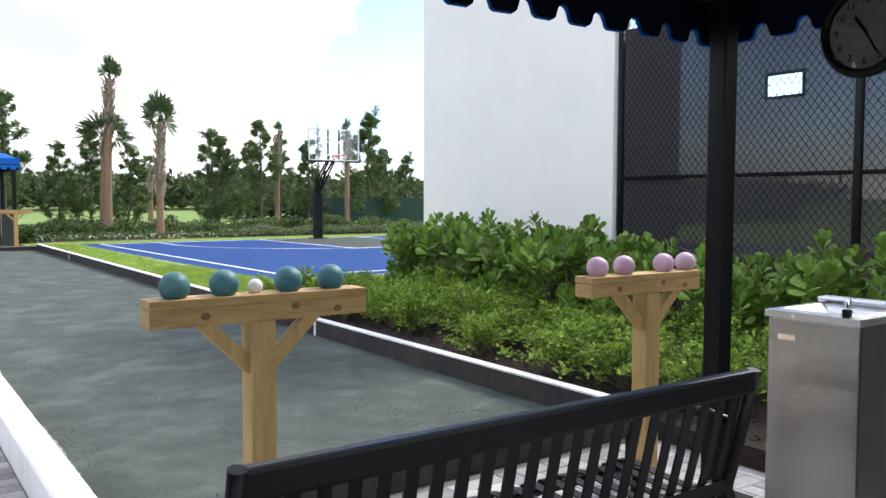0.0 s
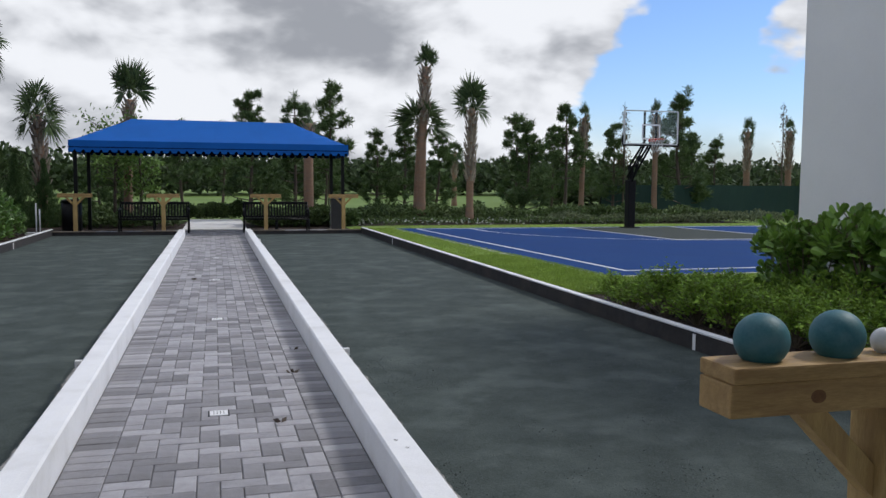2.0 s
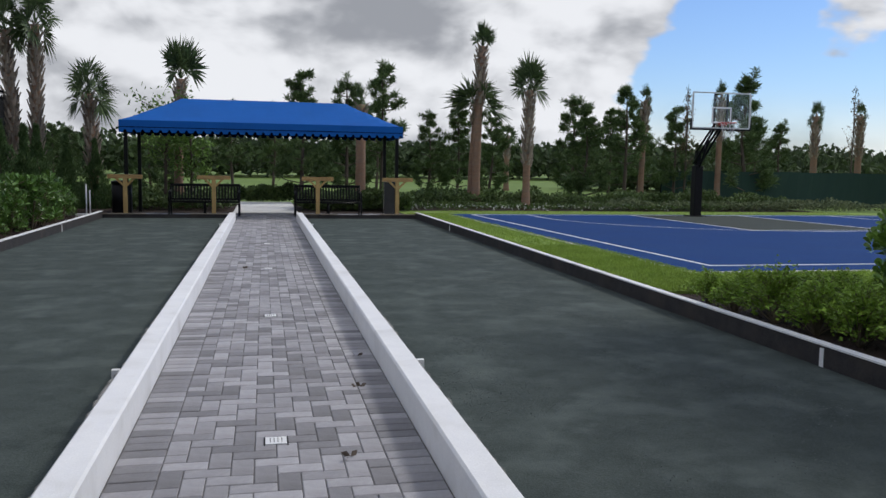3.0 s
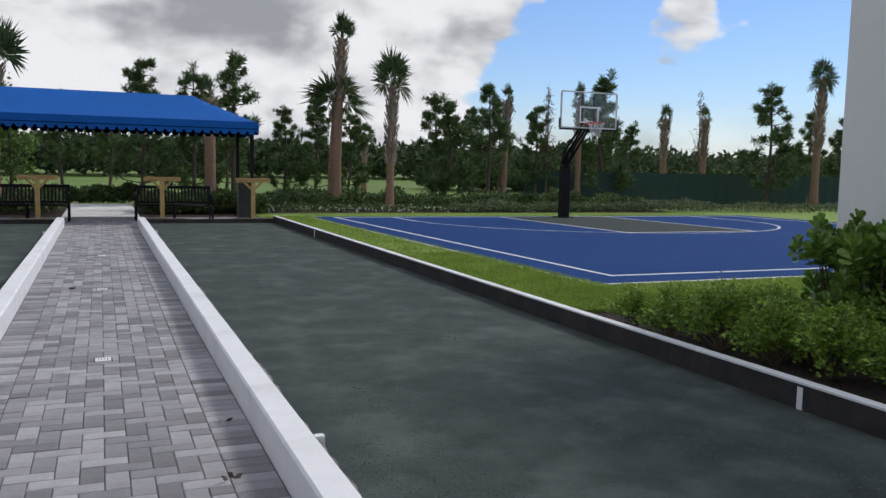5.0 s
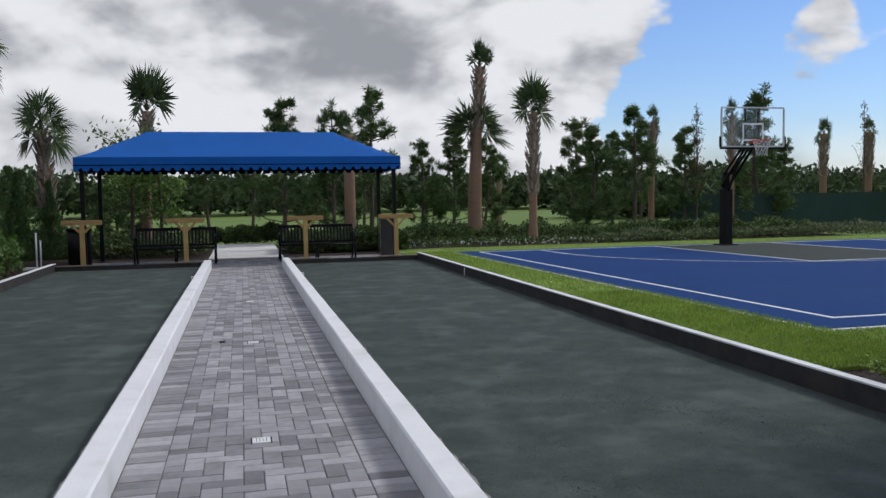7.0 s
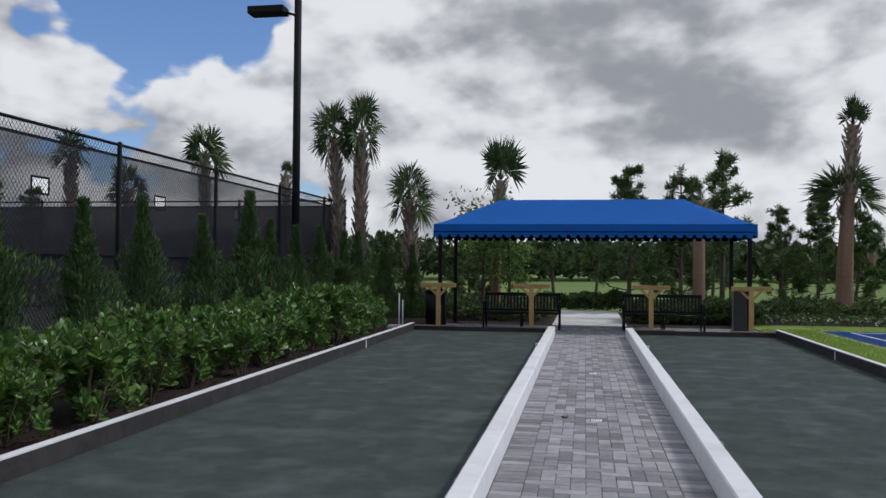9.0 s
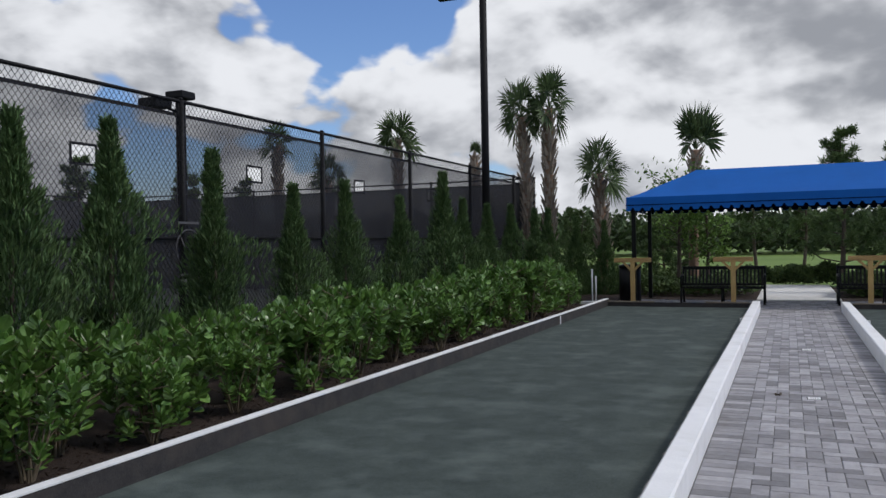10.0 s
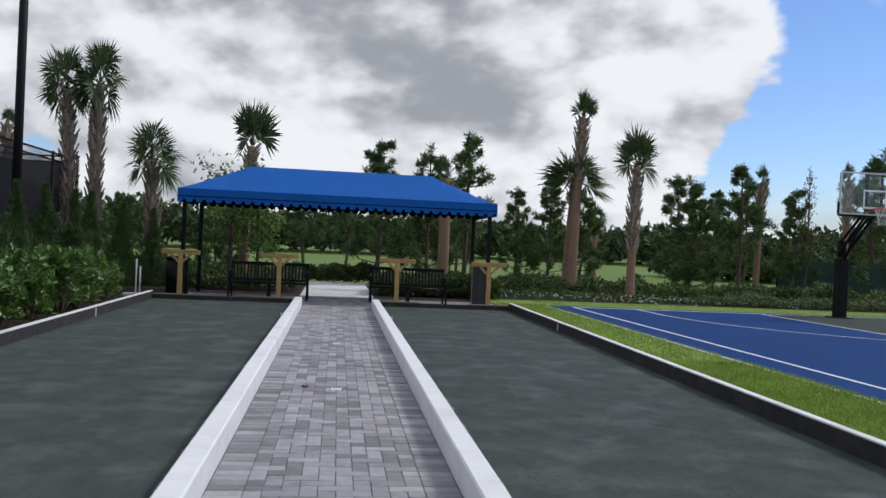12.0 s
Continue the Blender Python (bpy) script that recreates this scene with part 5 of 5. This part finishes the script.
def leaf_row(name, label, category, mat_, boxes, count, size, seed, kind="stuff"):
    """Uneven belt of leaves: boxes (x0, x1, y0, y1, height) filled with leafy mounds."""
    global rng
    rng = np.random.default_rng(seed)
    cs, ds = [], []
    per = count // len(boxes)
    for x0, x1, y0, y1, h in boxes:
        x, y = rng.uniform(x0, x1, per), rng.uniform(y0, y1, per)
        top = np.array([h * (0.72 + 0.5 * noise.noise((a * 0.55 / max(h, 0.6), b * 0.5, seed)) + 0.22 * noise.noise((a * 2.1 / max(h, 0.6), b, seed + 5))) for a, b in zip(x, y)])
        z = top * np.sqrt(rng.uniform(0.0, 1.0, per))
        cs.append(np.stack((x, y, z), 1))
        d = rng.normal(size=(per, 3))
        d[:, 2] = np.abs(d[:, 2])
        ds.append(d)
    c, d = np.concatenate(cs), np.concatenate(ds)
    v, f = blades(c, d, rng.uniform(0.7, 1.3, len(c)) * size, rng.uniform(0.4, 0.7, len(c)) * size, 0.1, 0.1)
    ob = raw(name, v, f, mat_)
    return tagged(ob, label, category, "", kind)


leaf_row("hedge", "low clipped green hedge along the lawn", "hedge", M_HEDGE, [(-12, -1.2, 31.6, 33.2, 0.75), (-9, -1.05, 28.7, 31.6, 0.62), (-1.4, 1.4, 34.9, 36.0, 0.75), (1.05, 4.6, 28.8, 31.0, 0.6), (1.4, 10, 31.0, 33.0, 0.72), (10, 20, 30.6, 32.0, 0.7)], 78000, 0.115, 301)
leaf_row("sage_shrubs", "pale sage-green shrubs in front of the green fence", "shrub", M_SAGE, [(11, 22, 29.6, 30.8, 0.42), (22, 48, 28.8, 30.2, 0.42)], 15000, 0.1, 302)
leaf_row("flower_bed", "low bed of white flowers before the hedge", "flower bed", M_FLOWER, [(3.5, 14, 29.6, 30.6, 0.22)], 420, 0.09, 303)
leaf_row("flower_bed_leaves", "low green leaves of the flower bed", "flower bed", M_HEDGE, [(2.4, 16, 29.2, 30.8, 0.3), (-12, -2.0, 30.2, 31.4, 0.35)], 9000, 0.08, 304)
leaf_row("far_woods", "dark belt of trees beyond the golf lawn", "trees", M_WOODS, [(-130, -60, 95, 125, 5.6), (-60, -20, 85, 110, 5.0), (-20, 10, 88, 112, 4.6), (10, 40, 88, 112, 4.4), (40, 80, 85, 115, 4.4), (80, 150, 80, 110, 5)], 64000, 0.85, 305)
leaf_row("middle_woods", "dark shrubs and small trees across the lawn", "trees", M_WOODS, [(-40, -16, 52, 60, 3.6), (20, 32, 50, 58, 2.0), (32, 60, 44, 54, 2.6), (60, 90, 50, 70, 3.4)], 22000, 0.5, 306)


def light_tree(at, height, seed):
    global rng
    rng = np.random.default_rng(seed)
    bm = bmesh.new()
    cs, ds = [], []
    add_tube(bm, [(0, 0, 0), (0.05, 0, height * 0.45), (0, 0.05, height * 0.8)], [0.06, 0.045, 0.02], 7, False)
    for k in range(26):
        a, f = rng.uniform(0, 2 * math.pi), rng.uniform(0.3, 0.8)
        s = Vector((0.03, 0.02, height * f))
        e = s + Vector((math.cos(a), math.sin(a), rng.uniform(0.2, 1.0))) * height * rng.uniform(0.12, 0.24)
        add_tube(bm, [s, e], [0.018, 0.006], 4, False)
        for j in range(34):
            q = s.lerp(e, rng.uniform(0.4, 1.1))
            cs.append(np.array(q) + rng.normal(size=3) * 0.14)
            ds.append(rng.normal(size=3) + np.array((0, 0, 0.1)))
    p = plant_from("broadleaf_tree", "small light green broad-leaved tree behind the canopy", "tree", "", bm, M_BARK, blades(np.array(cs), np.array(ds), rng.uniform(0.1, 0.18, len(cs)), rng.uniform(0.05, 0.09, len(cs)), -0.2, 0.1), M_LIGHTLEAF)
    p.location = at


light_tree((-3.1, 30.3, -0.1), 4.1, 401)
light_tree((-2.3, 30.0, -0.1), 3.0, 402)


def bare_tree(at, height, seed):
    """Thin, nearly leafless sapling."""
    global rng
    rng = np.random.default_rng(seed)
    bm = bmesh.new()
    cs = []
    add_tube(bm, [(0, 0, 0), (0.03, 0, height * 0.6), (0, 0, height)], [0.05, 0.03, 0.006], 6, False)
    for k in range(40):
        f, a = rng.uniform(0.25, 0.95), rng.uniform(0, 2 * math.pi)
        s = Vector((0.02, 0, height * f))
        e = s + Vector((math.cos(a) * 0.5, math.sin(a) * 0.5, 1.0)) * height * 0.2 * (1.1 - f) * rng.uniform(0.6, 1.3)
        add_tube(bm, [s, e], [0.012, 0.004], 3, False)
        for j in range(9):
            cs.append(np.array(s.lerp(e, rng.uniform(0.4, 1.05))) + rng.normal(size=3) * 0.06)
    p = plant_from("sapling", "thin sparse sapling with few leaves", "tree", "sparse saplings", bm, M_BARK, blades(np.array(cs), rng.normal(size=(len(cs), 3)), 0.1, 0.05), M_FROND_DRY)
    p.location = at


bare_tree((17.6, 35.6, -0.1), 5.2, 411)
bare_tree((29.6, 40.5, -0.1), 6.0, 412)
bare_tree((18.3, 37.0, -0.1), 4.6, 413)


def grass_tufts():
    """Standing blades on the strip beside the court and round the blue slab."""
    global rng
    rng = np.random.default_rng(21)
    xs, ys = [], []
    for x0, x1, y0, y1, n in ((4.1, 5.42, 11.9, 16.5, 21000), (4.1, 5.42, 16.5, 27.5, 15000), (5.4, 14.0, 11.1, 12.5, 26000), (4.08, 5.4, 11.05, 11.9, 8000), (5.4, 20, 26.8, 29.2, 9000)):
        xs.append(rng.uniform(x0, x1, n))
        ys.append(rng.uniform(y0, y1, n))
    x, y = np.concatenate(xs), np.concatenate(ys)
    c = np.stack((x, y, 0.128 - 0.0075 * (y - 13.0)), 1)
    d = rng.normal(size=c.shape) * 0.45
    d[:, 2] = 1
    v, f = blades(c, d, rng.uniform(0.025, 0.06, len(c)), 0.008, 0.2)
    tagged(raw("grass", v, f, M_BLADE), "short bright green lawn grass", "grass", "", "stuff")


grass_tufts()


def mulch_chips():
    global rng
    rng = np.random.default_rng(22)
    n = 9000
    side = rng.random(n) < 0.6
    x = np.where(side, rng.uniform(4.14, 7.2, n), rng.uniform(-5.2, -4.2, n))
    y = np.where(side, rng.uniform(2.0, 11.8, n), rng.uniform(6.0, 25, n))
    z = np.where(side, 0.112, 0.052)
    c = np.stack((x, y, z), 1)
    d = rng.normal(size=c.shape)
    d[:, 2] = np.abs(d[:, 2]) * 0.35
    v, f = blades(c, d, rng.uniform(0.02, 0.06, n), rng.uniform(0.01, 0.02, n), 0.1, 0.2)
    tagged(raw("mulch_chips", v, f, M_MULCH), "dark brown bark mulch chips", "mulch", "", "stuff")


mulch_chips()

# ---- pavers, last ----
setting("concrete_walk", box(-0.95, 0.95, 27.75, 35.0, -0.12, 0.012), M_CONCRETE, "pale concrete walk leading on to the lawn", "walkway")
path_base = setting("paver_path", box(-INNER + 0.001, INNER - 0.001, Y0 - 0.065, Y1 + 0.1, -0.12, -0.007), M_SAND, "grey concrete paver path between white kerbs", "paver path")
near_base = setting("paver_terrace_south", box(-4.09, 4.09, -4.0, Y0 - 0.07, -0.12, -0.007), M_SAND, "grey concrete paver terrace under the canopy", "paver terrace")
far_base = setting("paver_terrace_north", box(-4.09, 4.09, Y1 + 0.105, 27.74, -0.12, -0.007), M_SAND, "grey concrete paver terrace under the canopy", "paver terrace")
pave = random.Random(12)
UNIT = 0.108


def lay(x0, cols, y0, rows):
    """Right-angled herringbone of two-unit bricks, cut at the edges; yields (x, y, w, d)."""
    for j in range(-1, rows):
        for i in range(-1, cols):
            k = (i + j) % 4
            if k == 0:
                a, b, w, d = i, j, 2, 1
            elif k == 2:
                a, b, w, d = i, j, 1, 2
            else:
                continue
            a1, b1 = min(a + w, cols), min(b + d, rows)
            a, b = max(a, 0), max(b, 0)
            if a1 > a and b1 > b:
                yield x0 + a * UNIT, y0 + b * UNIT, (a1 - a) * UNIT, (b1 - b) * UNIT


def soldier(x0, w, y0, y1, d=0.108):
    y = y0
    while y < y1 - 0.02:
        yield x0, y, w, min(d, y1 - y)
        y += d


def paver_shape(w, d, gap=0.0022, ch=0.004, h=0.035):
    a, b = w / 2 - gap, d / 2 - gap
    v = [(-a, -b, -h), (a, -b, -h), (a, b, -h), (-a, b, -h), (-a, -b, -ch), (a, -b, -ch), (a, b, -ch), (-a, b, -ch), (-a + ch, -b + ch, 0), (a - ch, -b + ch, 0), (a - ch, b - ch, 0), (-a + ch, b - ch, 0)]
    f = [(k, (k + 1) % 4, 4 + (k + 1) % 4, 4 + k) for k in range(4)] + [(4 + k, 4 + (k + 1) % 4, 8 + (k + 1) % 4, 8 + k) for k in range(4)] + [(8, 9, 10, 11)]
    return v, f


paver_meshes = {}


def paver_object(x, y, w, d, parent):
    key = (round(w, 3), round(d, 3))
    if key not in paver_meshes:
        v, f = paver_shape(w, d)
        me = bpy.data.meshes.new("paver")
        me.from_pydata(v, [], f)
        me.materials.append(M_PAVER)
        paver_meshes[key] = me
    ob = new("paver", paver_meshes[key])
    ob.parent = parent
    ob.location = (x + w / 2, y + d / 2, pave.uniform(-0.0025, 0.0015))
    ob.rotation_euler = (pave.uniform(-0.006, 0.006), pave.uniform(-0.006, 0.006), pave.uniform(-0.004, 0.004))


def paver_field(pieces, parent, near):
    verts, faces = [], []
    for x, y, w, d in pieces:
        if near(x, y):
            paver_object(x, y, w, d, parent)
        else:
            v, f = paver_shape(w, d)
            o = len(verts)
            z = pave.uniform(-0.0025, 0.0015)
            tx, ty = pave.uniform(-0.006, 0.006), pave.uniform(-0.006, 0.006)
            verts += [(x + w / 2 + p, y + d / 2 + q, r + z + p * tx + q * ty) for p, q, r in v]
            faces += [tuple(o + k for k in t) for t in f]
    if verts:
        tagged(raw("paver_rest", verts, faces, M_PAVER_FAR, parent), kind="stuff")


ya, yb = Y0 - 0.065, Y1 + 0.08
rows = int((yb - ya) / UNIT)
pieces = list(lay(-0.54, 10, ya, rows)) + list(soldier(-0.76, 0.22, ya, ya + rows * UNIT)) + list(soldier(0.54, 0.22, ya, ya + rows * UNIT))
paver_field(pieces, path_base, lambda x, y: 5.9 < y < 10.1)
paver_field(list(lay(-4.08, 75, -1.0, int((Y0 - 0.075 + 1.0) / UNIT))), near_base, lambda x, y: False)
paver_field(list(lay(-4.08, 75, Y1 + 0.12, int((27.73 - Y1 - 0.12) / UNIT))), far_base, lambda x, y: False)


def leaf_litter():
    l = thing("dead_leaf", "small curled dark dead leaf on the pavers", "leaf", "dead leaves", (0.55, 8.2, 0.002))
    v, f = blades(np.array([(0, 0, 0.004), (0.01, 0.01, 0.004), (-0.02, 0.0, 0.004)]), np.array([(1, 0.2, 0.25), (-0.4, 1, 0.3), (-1, -0.3, 0.4)]), 0.05, 0.03, 0.3, 0.2)
    raw("blade", v, f, M_BARK, l)
    for x, y, a in ((0.36, 6.9, 40), (0.62, 9.1, 130), (-0.3, 14.6, 70)):
        copy_thing(l, pose(x, y, 0.002, 0, 0, a))
    for x, y, a in ((0.83, 5.82, 10), (0.86, 5.7, 100), (0.85, 4.6, 60)):
        copy_thing(l, pose(x, y, KERB_H - 0.001, 0, 0, a)).scale = (0.22, 0.22, 0.22)


leaf_litter()


def loose_clay():
    """Crumbs and grains lying in scuffed patches of the rolled court."""
    global rng
    rng = np.random.default_rng(23)
    verts, faces = [], []
    while len(verts) < 4 * 15000:
        x, y = rng.uniform(1.0, 3.85), 4.2 + 9.0 * rng.random() ** 1.5
        if noise.noise((x * 1.1, y * 0.8, 3.0)) + 0.45 * noise.noise((x * 4.2, y * 2.6, 9.0)) < rng.uniform(0.0, 0.45):
            continue
        r = 0.002 + 0.0055 * rng.random() ** 3
        a = rng.uniform(0, 6.28)
        o = len(verts)
        for k in range(3):
            q = a + 2.09 * k + rng.uniform(-0.4, 0.4)
            verts.append((x + r * math.cos(q), y + r * math.sin(q) * 1.2, COURT_Z - 0.0005))
        verts.append((x, y, COURT_Z + r * rng.uniform(0.5, 1.0)))
        faces += [(o, o + 1, o + 3), (o + 1, o + 2, o + 3), (o + 2, o, o + 3)]
    tagged(raw("loose_clay", verts, faces, M_CRUMB), "loose grey-green clay crumbs on the court", "clay", "", "stuff")


M_CRUMB = material("loose_court_clay", (0.05, 0.062, 0.058), (0.15, 0.17, 0.16), 40, 200, 0.95, 0.2, island=0.4, spec=0.2)
loose_clay()
